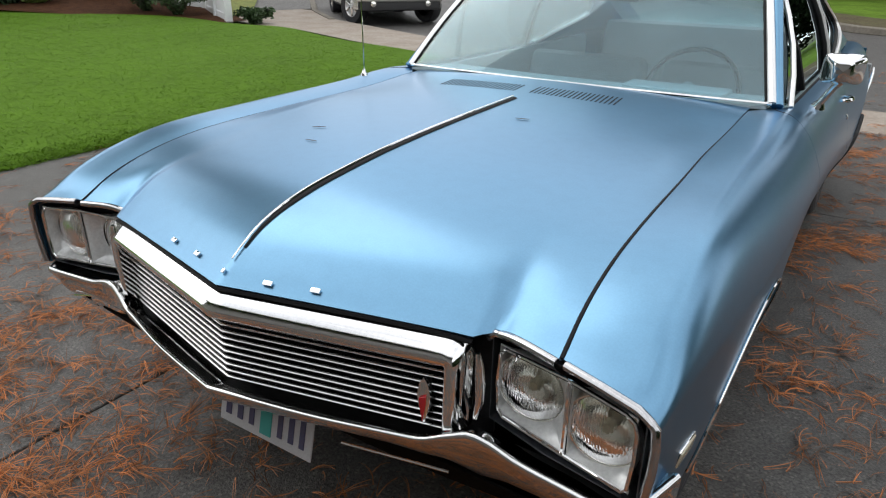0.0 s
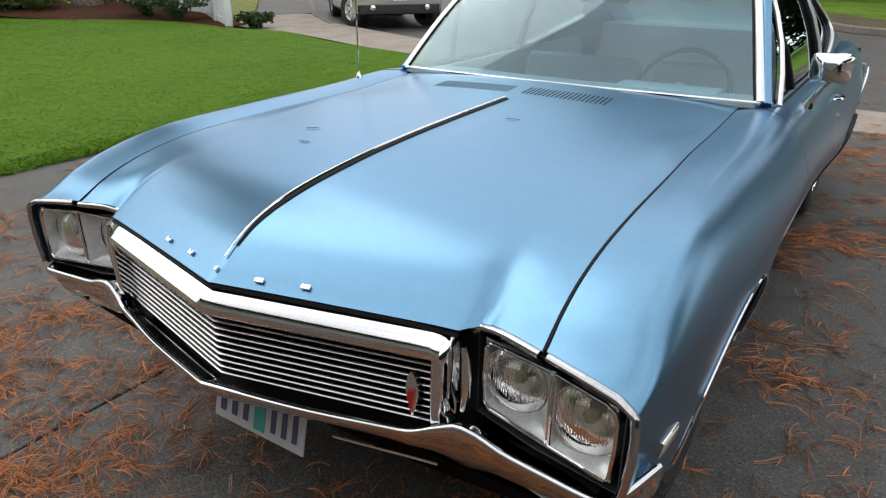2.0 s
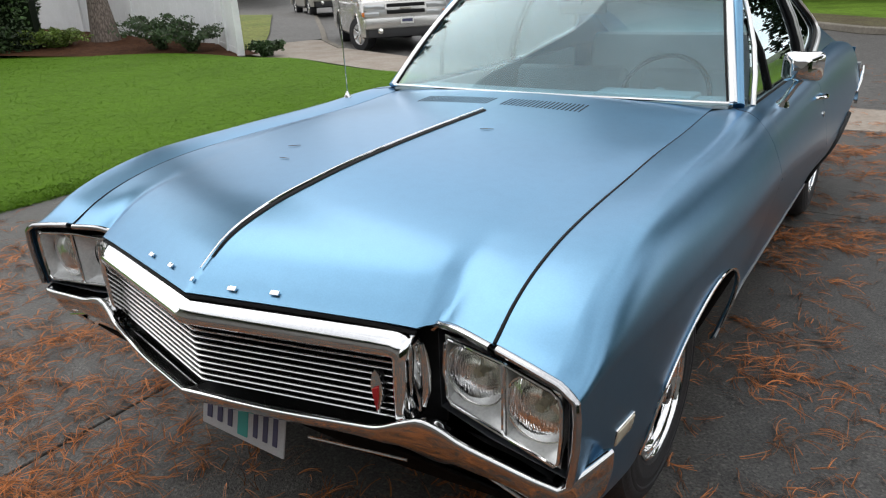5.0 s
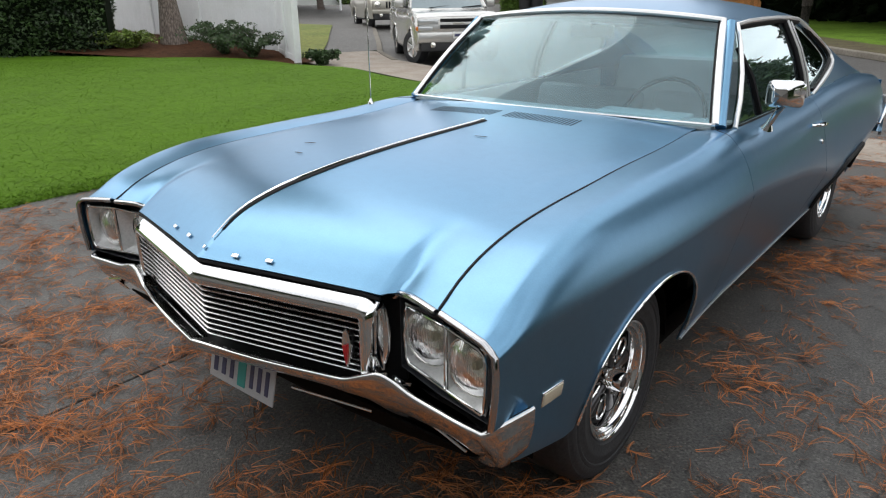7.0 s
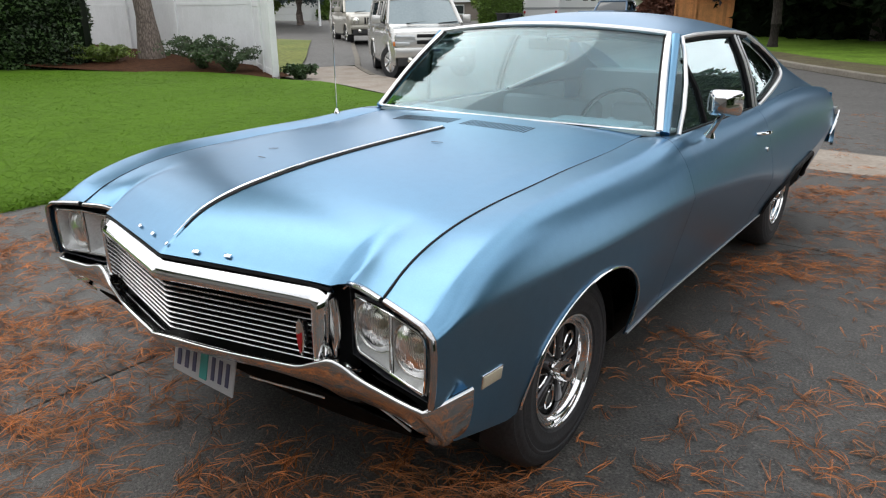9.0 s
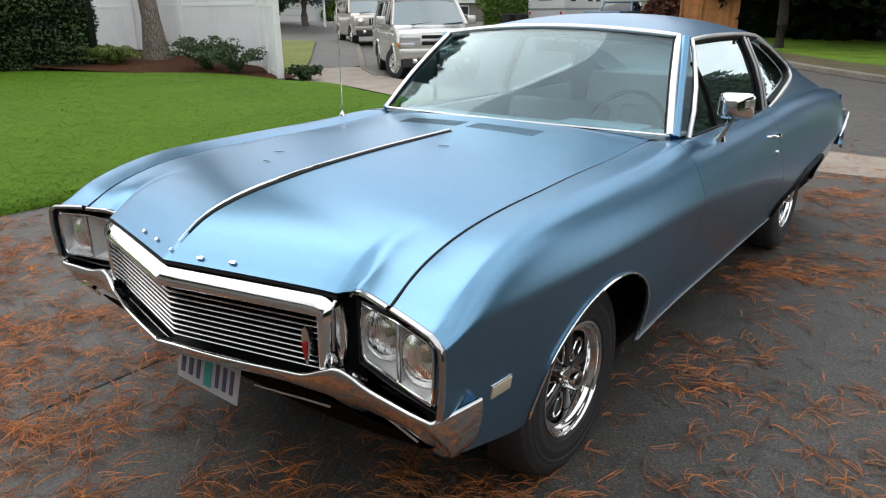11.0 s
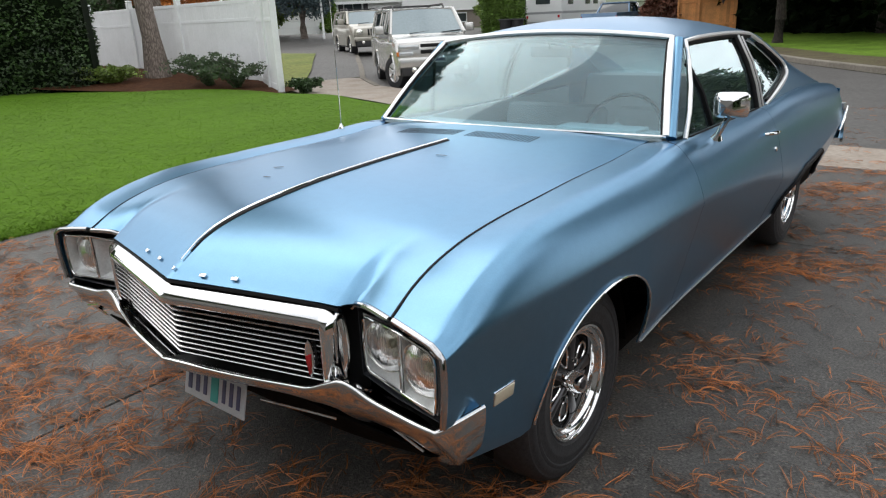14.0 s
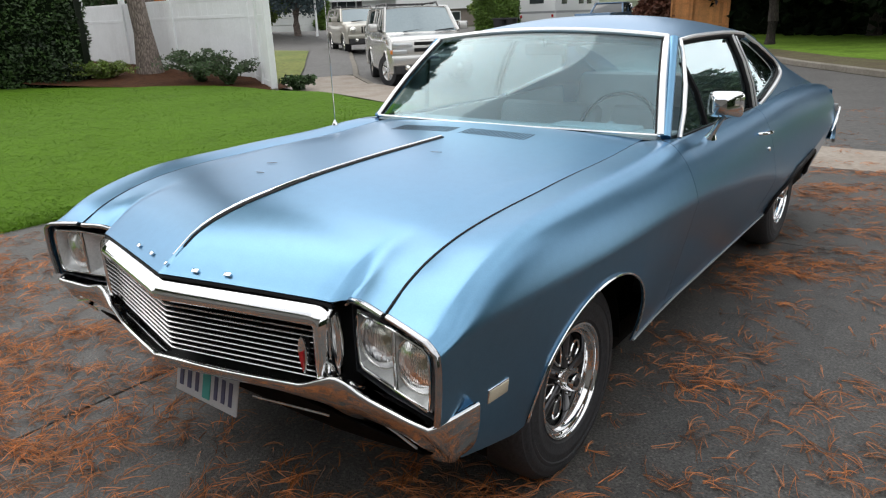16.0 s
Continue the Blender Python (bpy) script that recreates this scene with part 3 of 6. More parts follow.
# roof, pillars and glass
RAIL_X = spline((1.24, 0.640), (2.2, 0.640), (2.75, 0.615), (3.2, 0.61), (3.6, 0.64), (3.95, 0.68))
RAIL_Z = spline((1.24, 1.347), (1.7, 1.352), (2.2, 1.338), (2.6, 1.292), (3.0, 1.212), (3.5, 1.065), (3.95, 0.925))


def house_side(y, h, out=0.0):
    """The side above the belt: h 0 at the belt, 1 at the drip rail."""
    xa, za, xb, zb = EDGE_X(max(y, 1.0)) - 0.004, EDGE_Z(max(y, 1.0)), RAIL_X(y), RAIL_Z(y)
    x = lerp(xa, xb, h) + 0.022 * math.sin(math.pi * h)
    return (x + out, y, lerp(za, zb, h))


def roof_point(u, v):
    s = 2 * u - 1
    y = lerp(1.195 + 0.05 * s * s, 2.78 - 0.10 * s * s, v)
    xr = RAIL_X(y) + 0.006
    crown = (0.044 + 0.046 * math.sin(math.pi / 2 * min(1, v / 0.38)) - 0.050 * max(0, (v - 0.42) / 0.58)**2) * (1 - abs(s)**2.4)
    return (s * xr, y, RAIL_Z(y) + 0.004 + crown)


roof = part("roof", grid(roof_point, 48, 40), PAINT, coupe, solid=0.01)


QUARTER_Y = spline((0, 2.14), (0.1, 2.38), (0.2, 2.57), (0.3, 2.71), (0.4, 2.80), (0.5, 2.835), (0.6, 2.82), (0.7, 2.76), (0.8, 2.66), (0.9, 2.50), (1.0, 2.26))


def window_back(h):
    """How far back the quarter window reaches at height h."""
    return QUARTER_Y(h)


def sail_point(u, v):
    y = lerp(window_back(v) + 0.02, 3.93, u)
    p = house_side(y, v)
    return p


both("rear_pillar", grid(sail_point, 36, 40), PAINT, coupe, solid=0.008)


def backlight(u, v):
    s = 2 * u - 1
    y = lerp(2.79 - 0.10 * s * s, 3.42 - 0.05 * s * s, v)
    xr = RAIL_X(y) - 0.03
    return (s * xr, y, lerp(RAIL_Z(y) + 0.036 * (1 - abs(s)**2.4), 1.0, v) - 0.03 * math.sin(math.pi * v) * s * s)


pane = part("rear_window", grid(backlight, 16, 10), PANE, coupe, solid=0.005)
pane.visible_shadow = False


def deck_point(u, v):
    s = 2 * u - 1
    y = lerp(3.44 - 0.05 * s * s, 4.12, v)
    return (s * (EDGE_X(y) - 0.004), y, EDGE_Z(y) + 0.03 * (1 - s * s) * (1 - 0.5 * v))


part("boot_lid", grid(deck_point, 24, 14), PAINT, coupe, solid=0.006)


def tail_point(u, v):
    s = 2 * u - 1
    z = lerp(0.86, 0.50, v)
    return (s * 0.85, 4.105 + 0.03 * math.sin(math.pi * v), z + 0.02 * (1 - s * s) * (1 - v))


part("tail_panel", grid(tail_point, 16, 8), PAINT, coupe, solid=0.01)


def screen(u, v):
    s = 2 * u - 1
    a = (s * 0.750, 0.802 + 0.062 * s * s, 1.000 - 0.006 * s * s)
    b = (s * 0.612, 1.190 + 0.048 * s * s, 1.392 - 0.038 * s * s)
    p = lerp(a, b, v)
    return (p[0], p[1] - 0.012 * math.sin(math.pi * v), p[2] + 0.012 * math.sin(math.pi * v))


glass_front = part("windscreen", grid(screen, 24, 14), SCREEN, coupe, "clear curved windscreen", solid=0.005)
glass_front.visible_shadow = False
def band_point(u, v):
    x, y, z = screen(lerp(0.02, 0.98, u), lerp(0.89, 0.985, v))
    return (x, y + 0.012, z - 0.008)


band = part("shade_band", grid(band_point, 24, 3), BAND, glass_front, "tinted band along the top of the glass", solid=0.001)
band.visible_shadow = False
rim = [screen(i / 24, 0) for i in range(25)] + [screen(1, j / 12) for j in range(1, 12)] + [screen(1 - i / 24, 1) for i in range(25)] + [screen(0, 1 - j / 12) for j in range(1, 12)]
rimtop = [screen(1, j / 12) for j in range(0, 12)] + [screen(1 - i / 24, 1) for i in range(25)] + [screen(0, 1 - j / 12) for j in range(1, 13)]
part("windscreen_trim", tube(rimtop, 0.016, 8, flat=0.8), ALU, glass_front, "bright chrome windscreen surround")
part("windscreen_trim", tube([screen(i / 24, 0) for i in range(25)], 0.006, 6), CHROME, glass_front)
inner = [lerp(p, (0, 1.02, 1.19), 0.022) for p in rimtop]
part("windscreen_seal", tube(inner, 0.008, 6), SEAL, glass_front)
for s in (-1, 1):
    pillar = [(s * (0.768 - 0.128 * k / 10), 0.872 + 0.375 * k / 10, 0.985 + 0.362 * k / 10) for k in range(11)]
    part("windscreen_pillar", tube(pillar, 0.020, 10, flat=0.8), PAINT, coupe)

for s in (1, -1):
    flip = (lambda vf: vf) if s > 0 else mirror
    front_y = lambda h: 0.965 + 0.36 * h
    door_top = 0.93
    win = part("door_glass", flip(grid(lambda u, v: house_side(lerp(front_y(v * door_top), 2.03, u), v * door_top, -0.014), 12, 8)), PANE, coupe, solid=0.004)
    win.visible_shadow = False
    qwin = part("quarter_glass", flip(grid(lambda u, v: house_side(lerp(2.085, window_back(0.02 + v * 0.9) - 0.01, u), 0.02 + v * 0.9, -0.016), 12, 12)), PANE, coupe, solid=0.004)
    qwin.visible_shadow = False
    rail = [house_side(front_y(0) - 0.03 + 0.0, 0.0, 0.006)] + [house_side(front_y(h) - 0.02, h, 0.006) for h in (0.25, 0.5, 0.75, 0.97)] + [house_side(y, 0.985, 0.008) for y in (1.45, 1.65, 1.9, 2.1, 2.28)] + [house_side(window_back(h) + 0.012, h, 0.006) for h in (0.95, 0.88, 0.8, 0.7, 0.6, 0.52, 0.46, 0.42)]
    part("window_trim", flip(tube(rail, 0.010, 8)), ALU, coupe, "slim chrome window trim")
    low = [house_side(window_back(h) + 0.012, h, 0.008) for h in (0.42, 0.38, 0.32, 0.25, 0.17, 0.1, 0.05, 0.0)]
    part("window_trim", flip(tube(low, [0.010, 0.011, 0.013, 0.014, 0.014, 0.012, 0.01, 0.008], 8)), ALU, coupe)
    sealline = [house_side(window_back(h) - 0.022, h, -0.004) for h in (0.04, 0.1, 0.17, 0.25, 0.32, 0.38, 0.42, 0.46, 0.52, 0.6, 0.7, 0.8, 0.9)]
    part("window_trim", flip(tube([house_side(window_back(h) - 0.005, h, -0.03) for h in (0.0, 0.08, 0.16, 0.25, 0.33, 0.4)], 0.011, 8)), ALU, coupe)
    part("window_seal", flip(tube(sealline, 0.010, 6)), SEAL, coupe)
    top = [house_side(y, 0.955, -0.004) for y in (1.31, 1.5, 1.7, 1.9, 2.1, 2.3)]
    part("window_seal", flip(tube(top, 0.015, 6)), SEAL, coupe)
    post = [house_side(2.055, h, 0.004) for h in (0, 0.3, 0.6, 0.95)]
    part("glass_channel", flip(tube(post, 0.009, 8)), ALU, coupe)
    part("window_seal", flip(tube([house_side(2.078, h, -0.004) for h in (0, 0.3, 0.6, 0.94)], 0.014, 8)), SEAL, coupe)
    part("window_seal", flip(tube([house_side(2.030, h, -0.006) for h in (0, 0.3, 0.6, 0.94)], 0.013, 8)), SEAL, coupe)
    part("glass_channel", flip(tube([house_side(2.105, h, 0.002) for h in (0, 0.3, 0.6, 0.93)], 0.010, 8)), ALU, coupe)
    part("quarterlight_bar", flip(tube([house_side(1.31, 0.02, -0.008), house_side(1.27, 0.4, -0.008), house_side(1.22, 0.74, -0.008)], 0.012, 6)), SEAL, coupe)
    belt = [house_side(y, 0.0, 0.004) for y in (0.99, 1.2, 1.5, 1.8, 2.03)]
    part("belt_trim", flip(tube(belt, 0.006, 6)), SEAL, coupe)
    # door handle and lock
    px = lambda y, v, o: (flank(y, v)[0] + o, y, flank(y, v)[2])
    hv = 0.36
    handle = part("door_handle", flip(tube([px(1.76, hv, 0.004), px(1.79, hv, 0.026), px(1.86, hv, 0.034), px(1.93, hv, 0.03), px(1.96, hv, 0.004)], [0.008, 0.011, 0.014, 0.013, 0.009], 10, flat=0.8)), CHROME, DOORS[0 if s > 0 else 1], "chrome pull handle")
    part("door_lock", flip(moved(lathe([(0.0, -0.002), (0.012, -0.002), (0.012, 0.006), (0.008, 0.008), (0, 0.008)], 14, False), Matrix.Translation(px(1.92, 0.44, 0.0)) @ pose(0, 0, 0, 0, 90, 0))), CHROME, DOORS[0 if s > 0 else 1])

# chrome wing mirror on the driver's door
def mirror_shell():
    """A wedge: a rounded oblong at the glass, drawn in to a blunt nose in front."""
    def at(u, v):
        a = 2 * math.pi * v
        s = min(1, u / 0.86)
        w = lerp(0.068, 0.030, s**1.3) * (1 if u < 0.9 else max(0.0, (1 - u) / 0.1))
        h = lerp(0.052, 0.034, s**1.2) * (1 if u < 0.9 else max(0.0, (1 - u) / 0.1))
        c, d = math.cos(a), math.sin(a)
        return (w * math.copysign(abs(c)**0.35, c) - 0.012 * s, 0.04 - 0.085 * min(1, u / 0.93), h * math.copysign(abs(d)**0.35, d) + 0.004 * s)
    v, f = grid(at, 14, 32)
    return v, f + [tuple(range(32))]


mirror_body = part("wing_mirror", moved(mirror_shell(), pose(0.930, 1.06, 1.094, 2, 0, 12)), CHROME, DOORS[0], "square chrome door mirror")
part("mirror_stalk", tube([(0.868, 1.12, 0.955), (0.875, 1.115, 0.975), (0.905, 1.10, 1.03), (0.935, 1.075, 1.075)], [0.026, 0.013, 0.012, 0.016], 10), CHROME, mirror_body)

# wheel opening mouldings
for mid, half, foot, topz, power, name in ((-0.008, 0.390, 0.32, 0.715, 0.50, "front"), (2.84, 0.50, 0.31, 0.605, 0.36, "rear")):
    line = []
    for i in range(47):
        a = math.pi * i / 48
        y = mid - half * math.cos(a) * 0.999
        p = flank(y, 1.0)
        line.append((p[0] + 0.004, y, p[2] - 0.002))
    both("arch_moulding", tube(line, 0.0040 if name == "front" else 0.014, 8), CHROME if name == "front" else SEAL, coupe, "slim wheel opening moulding")
both("sill_moulding", tube([(flank(y, 1.0)[0] + 0.004, y, flank(y, 1.0)[2]) for y in [0.40 + 0.24 * i for i in range(9)]], 0.005, 6), DULL, coupe)

# underbody and inner arches, with a low front box added to keep that region dark
part("underbody", join(box(-0.78, 0.78, 0.42, 4.0, 0.24, 0.34, 0.02), box(-0.50, 0.50, -0.55, 0.55, 0.33, 0.80, 0.03), box(-0.64, 0.64, -0.46, 0.60, 0.24, 0.40, 0.06, 4), box(-0.70, 0.70, 0.5, 0.8, 0.3, 0.93)), UNDER, coupe)
for yc in (-0.03, 2.84):
    both("wheel_housing", moved(grid(lambda u, v: (0.42 + 0.39 * u, 0.44 * math.cos(math.pi * v), 0.40 * math.sin(math.pi * v)), 4, 16), Matrix.Translation((0, yc, 0.315))), UNDER, coupe, solid=0.004)

# marker lamp on the front fender
def on_flank(y, z, o=0.0):
    lo, hi = 0.0, 1.0
    for _ in range(20):
        m = (lo + hi) / 2
        if flank(y, m)[2] > z:
            lo = m
        else:
            hi = m
    return (flank(y, lo)[0] + o, y, z)


for s in (1, -1):
    flip = (lambda vf: vf) if s > 0 else mirror
    lamp = part("marker_lamp", flip(moved(box(-0.008, 0.006, -0.041, 0.041, -0.0215, 0.0215, 0.003), Matrix.Translation(on_flank(-0.567, 0.600, -0.004)) @ pose(0, 0, 0, 0, 9, -5))), CHROME, coupe, "chrome framed side marker lamp")
    part("marker_lens", flip(moved(box(0.002, 0.0085, -0.037, 0.037, -0.0175, 0.0175, 0.002), Matrix.Translation(on_flank(-0.567, 0.600, -0.004)) @ pose(0, 0, 0, 0, 9, -5))), AMBERW, lamp, "clear yellowed lens")

# ---- nose ----
def vee(x, front, slope=0.235):
    return front + slope * abs(x)


# Black rod drawn for the shadow line under the hood lip.
part("lip_gap", tube([((2 * i / 32 - 1) * 0.545, lip_y((2 * i / 32 - 1) * 0.545) + 0.032, 0.811 - 0.01 * abs(2 * i / 32 - 1)**8) for i in range(33)], 0.0055, 6), SEAL, coupe)

# grille: black box, chrome bars, heavy chrome surround
part("grille_backing", grid(lambda u, v: ((2 * u - 1) * 0.56, vee((2 * u - 1) * 0.56, -0.80), lerp(0.80, 0.56, v)), 16, 2), BLACK, coupe, solid=0.01)
def surround():
    """A bevelled band up one end of the grille, along its veed top and down the other end."""
    side = [(0.527 - 0.004 * (1 - k / 6), 0.608 + (0.748 - 0.608) * k / 6, 1.0, 0.0) for k in range(7)]
    turn = [(0.503 + 0.024 * math.cos(a), 0.748 + 0.024 * math.sin(a), math.cos(a), math.sin(a)) for a in [math.pi / 2 * k / 6 for k in range(1, 7)]]
    top = [(0.503 * (1 - k / 14), 0.772, 0.0, 1.0) for k in range(1, 14)]
    half = side + turn + top
    path = half + [(0.0, 0.772, 0.0, 1.0)] + [(-x, z, -ox, oz) for x, z, ox, oz in reversed(half)]
    band = [(-0.03, -0.020), (0.0, -0.020), (0.004, -0.014), (0.005, 0.000), (0.002, 0.006), (-0.020, 0.027), (-0.034, 0.036), (-0.05, 0.037)]
    v, f = [], []
    for x, z, ox, oz in path:
        sg = (x > 0.001) - (x < -0.001)
        for fwd, out in band:
            narrow = 1.0 - 0.28 * abs(ox) * (1 if out > 0 else 0)
            v.append((x + 0.23 * sg * fwd + ox * out * narrow, vee(x, -0.900) - fwd + 0.235 * abs(ox) * out, z + oz * out))
    n = len(band)
    for i in range(len(path) - 1):
        for k in range(n - 1):
            f.append((i * n + k, i * n + k + 1, (i + 1) * n + k + 1, (i + 1) * n + k))
    return v, f


grille = part("grille_surround", surround(), CHROME, coupe, "heavy chrome grille surround", smooth=32, tidy=True)
both("surround_end", tube([(0.562, -0.752, 0.786), (0.567, -0.752, 0.76), (0.570, -0.752, 0.72), (0.569, -0.753, 0.68), (0.563, -0.756, 0.645)], [0.005, 0.008, 0.0095, 0.0085, 0.005], 12, up=(0, 1, 0)), CHROME, grille)
bar_path = lambda z, fr: [((2 * i / 24 - 1) * 0.522, vee((2 * i / 24 - 1) * 0.522, fr), z) for i in range(25)]
for k in range(10):
    z = 0.743 - k * 0.0165
    part("grille_bar", sweep(bar_path(z, -0.868), [(0.004, -0.0026), (0.009, -0.0020), (0.010, -0.0004), (0.0085, 0.0012), (0.004, 0.0022), (-0.012, 0.0022), (-0.012, -0.0024)]), BARM, grille)
emblem = part("emblem", moved(join(box(-0.006, 0.006, -0.004, 0.012, -0.03, 0.04, 0.003)), pose(0.464, -0.774, 0.664, 0, 0, 13)), BLACK, grille)
part("emblem_shield", moved(prism([(0.0, -0.055), (0.011, -0.01), (0.014, 0.012), (0.009, 0.04), (0, 0.055), (-0.009, 0.04), (-0.014, 0.012), (-0.011, -0.01)], 0, 0.008, 0.002), pose(0.463, -0.779, 0.662, 90, 0, 13)), CHROME, emblem, "chrome shield badge")
part("emblem_field", moved(prism([(0.0, -0.044), (0.006, -0.01), (0.0075, 0.016), (-0.0075, 0.010), (-0.006, -0.01)], 0, 0.005, 0.001), pose(0.464, -0.7875, 0.661, 90, 0, 13)), RED, emblem, "red enamel field")

# headlamp units
for s in (1, -1):
    flip = (lambda vf: vf) if s > 0 else mirror
    edge = [(0.560, nose_y(0.56) - 0.010, 0.800)] + [(x, nose_y(x) - 0.004, hood_height(x, nose_y(x)) - 0.004) for x in (0.575, 0.59, 0.605, 0.62, 0.64, 0.665, 0.69, 0.711)]
    shape = [(flank(nose_y(flank(-0.77, v)[0]) + 0.004, v)[0] + 0.002, flank(nose_y(flank(-0.77, v)[0]) + 0.004, v)[2] - 0.004) for v in (0.01, 0.1, 0.18, 0.26, 0.34, 0.42)] + [(0.905, 0.750), (0.904, 0.70), (0.899, 0.655), (0.892, 0.612)]
    unit = part("headlamp_bezel", flip(tube([(x, nose_y(x) - 0.003, z) for x, z in shape], 0.0082, 10, flat=1.1, up=(0, 1, 0))), BEZEL, coupe, "dull chrome edged twin headlamp unit")
    part("hood_moulding", flip(tube(edge, 0.0080, 10)), BEZEL, unit)
    plate_y = lambda x: -0.700 - 0.265 * (x - 0.60)
    deep = lambda x: plate_y(x) + 0.075
    rim_xz = [(0.580, 0.764), (0.594, 0.779), (0.735, 0.787), (0.850, 0.781), (0.866, 0.773), (0.872, 0.755), (0.872, 0.70), (0.866, 0.640), (0.858, 0.628), (0.735, 0.626), (0.594, 0.625), (0.580, 0.638), (0.574, 0.70)]
    outline = [(x, plate_y(x), z) for x, z in rim_xz]
    cavity = [(x, z) for x, z in ((0.562, 0.808), (0.64, 0.808), (0.712, 0.806), (0.84, 0.808), (0.886, 0.785), (0.886, 0.612), (0.70, 0.600), (0.56, 0.606))]
    k = len(cavity)
    part("lamp_cavity", flip(([(x, nose_y(x) + 0.006, z) for x, z in cavity] + [(x, deep(x), z) for x, z in cavity], [(i, (i + 1) % k, (i + 1) % k + k, i + k) for i in range(k)] + [tuple(range(k, 2 * k))])), CAVITY, unit, solid=0.003, tidy=True)
    part("plate_rim", flip(tube([(x, y - 0.003, z) for x, y, z in outline], 0.0042, 8, closed=True, up=(0, 1, 0))), CHROME, unit)
    part("plate_divider", flip(tube([(0.738, plate_y(0.738) - 0.003, 0.784), (0.737, plate_y(0.737) - 0.004, 0.71), (0.735, plate_y(0.735) - 0.003, 0.628)], 0.0045, 6, up=(0, 1, 0))), CHROME, unit)
    # each lamp sits in a grey well that narrows from the square rim to the round lens
    for cx, cz, x0, x1 in ((0.645, 0.706, 0.578, 0.733), (0.806, 0.706, 0.742, 0.870)):
        def well(u, v):
            a = 2 * math.pi * v
            c, d = math.cos(a), math.sin(a)
            top, bottom = 0.784, 0.629
            q = 1 / max(abs(c), abs(d))
            xo = lerp(x0, x1, 0.5 + 0.5 * max(-1, min(1, c * q)))
            zo = lerp(bottom, top, 0.5 + 0.5 * max(-1, min(1, d * q)))
            xi, zi = cx + 0.0715 * c, cz + 0.0715 * d
            x = lerp(xo, xi, u)
            return (x, plate_y(x) + 0.036 * u**0.8, lerp(zo, zi, u))
        bowl = part("lamp_well", flip(grid(well, 8, 48)), LAMPGREY, unit, "grey lamp mounting well", solid=0.003)
        turn = Matrix.Translation((cx, plate_y(cx) + 0.030, cz)) @ pose(0, 0, 0, 90, 0, 0)
        head = part("headlamp", flip(moved(lathe([(0.0, -0.030), (0.032, -0.024), (0.052, -0.010), (0.0660, 0.006), (0.0680, 0.010), (0.0710, 0.010), (0.0728, 0.004), (0.0728, -0.014)], 40, False), turn)), REFLECT, unit, "round sealed beam headlamp")
        part("lens", flip(moved(lathe([(0.0, 0.028), (0.033, 0.025), (0.052, 0.018), (0.0665, 0.009), (0.0665, 0.006), (0.052, 0.014), (0.033, 0.021), (0.0, 0.024)], 40, False), turn)), LENS, head, "fluted glass lens")
        part("bulb_cap", flip(moved(lathe([(0.0, 0.006), (0.010, 0.004), (0.013, -0.004), (0.012, -0.02)], 16, False), turn)), AMBERW, head)

# front bumper: top edge, bottom edge and depth follow the width
B_Y = spline((0, -0.934), (0.25, -0.880), (0.45, -0.822), (0.54, -0.798), (0.62, -0.788), (0.75, -0.792), (0.84, -0.797), (0.875, -0.796))
B_T = spline((0, 0.598), (0.3, 0.595), (0.46, 0.594), (0.53, 0.618), (0.57, 0.632), (0.61, 0.626), (0.66, 0.612), (0.75, 0.604), (0.875, 0.600))
B_B = spline((0, 0.518), (0.4, 0.512), (0.50, 0.488), (0.58, 0.455), (0.66, 0.470), (0.76, 0.480), (0.875, 0.452))


def bumper_at(w):
    """Plan place, top and bottom for w along the half bumper (past 0.8: the flat wrapped end)."""
    if w < 0.8:
        x = 0.875 * w / 0.8
        return x, B_Y(x), B_T(x), B_B(x)
    k = (w - 0.8) / 0.2
    return 0.875 + 0.057 * k**0.8, lerp(-0.796, -0.672, k), 0.600 + 0.026 * k, lerp(0.452, 0.482, k**2.0)


def bumper_point(u, v):
    w = abs(2 * u - 1)
    sg = 1 if u >= 0.5 else -1
    x, y, t, b = bumper_at(w)
    xa, ya, _, _ = bumper_at(max(0, w - 0.01))
    xb, yb, _, _ = bumper_at(min(1, w + 0.01))
    d = Vector((xb - xa, yb - ya))
    n = Vector((d.y, -d.x)).normalized()
    deep = smooth_step((0.87 - w) / 0.07)
    prof = [(-0.085, 0.70), (-0.040, 0.86), (-0.024, 0.93), (-0.014, 0.985), (-0.007, 1.0), (-0.001, 0.97), (-0.001, 0.90), (-0.003 - 0.006 * deep, 0.66), (-0.010 - 0.013 * deep, 0.46), (-0.020 - 0.034 * deep, 0.22), (-0.040 - 0.055 * deep, 0.0)]
    q = v * (len(prof) - 1)
    i = min(int(q), len(prof) - 2)
    o, h = lerp(prof[i], prof[i + 1], q - i)
    back = y + n.y * o
    if w > 0.76:
        back = max(back, -0.796 + 0.10 * max(0, 0.9 - h))
    return (sg * (x + n.x * o), back, lerp(b, t, h))


bumper = part("front_bumper", grid(bumper_point, 140, 33, flip=True), PITTED, coupe, "pitted chrome wrap-around front bumper", smooth=50, solid=0.004)
part("bumper_shelf", grid(lambda u, v: ((2 * u - 1) * 0.535, lerp(B_Y(abs(2 * u - 1) * 0.535) + 0.024, B_Y(abs(2 * u - 1) * 0.535) + 0.115, v), lerp(0.578, 0.566, v)), 32, 3), CHROME, bumper, "bright chrome shelf behind the bumper lip", solid=0.004)
both("bumper_filler", grid(lambda u, v: (lerp(0.54, 0.865, u), lerp(B_Y(lerp(0.54, 0.865, u)) + 0.03, -0.70, v), lerp(0.580, 0.572, v)), 20, 3), GUN, bumper, solid=0.004)
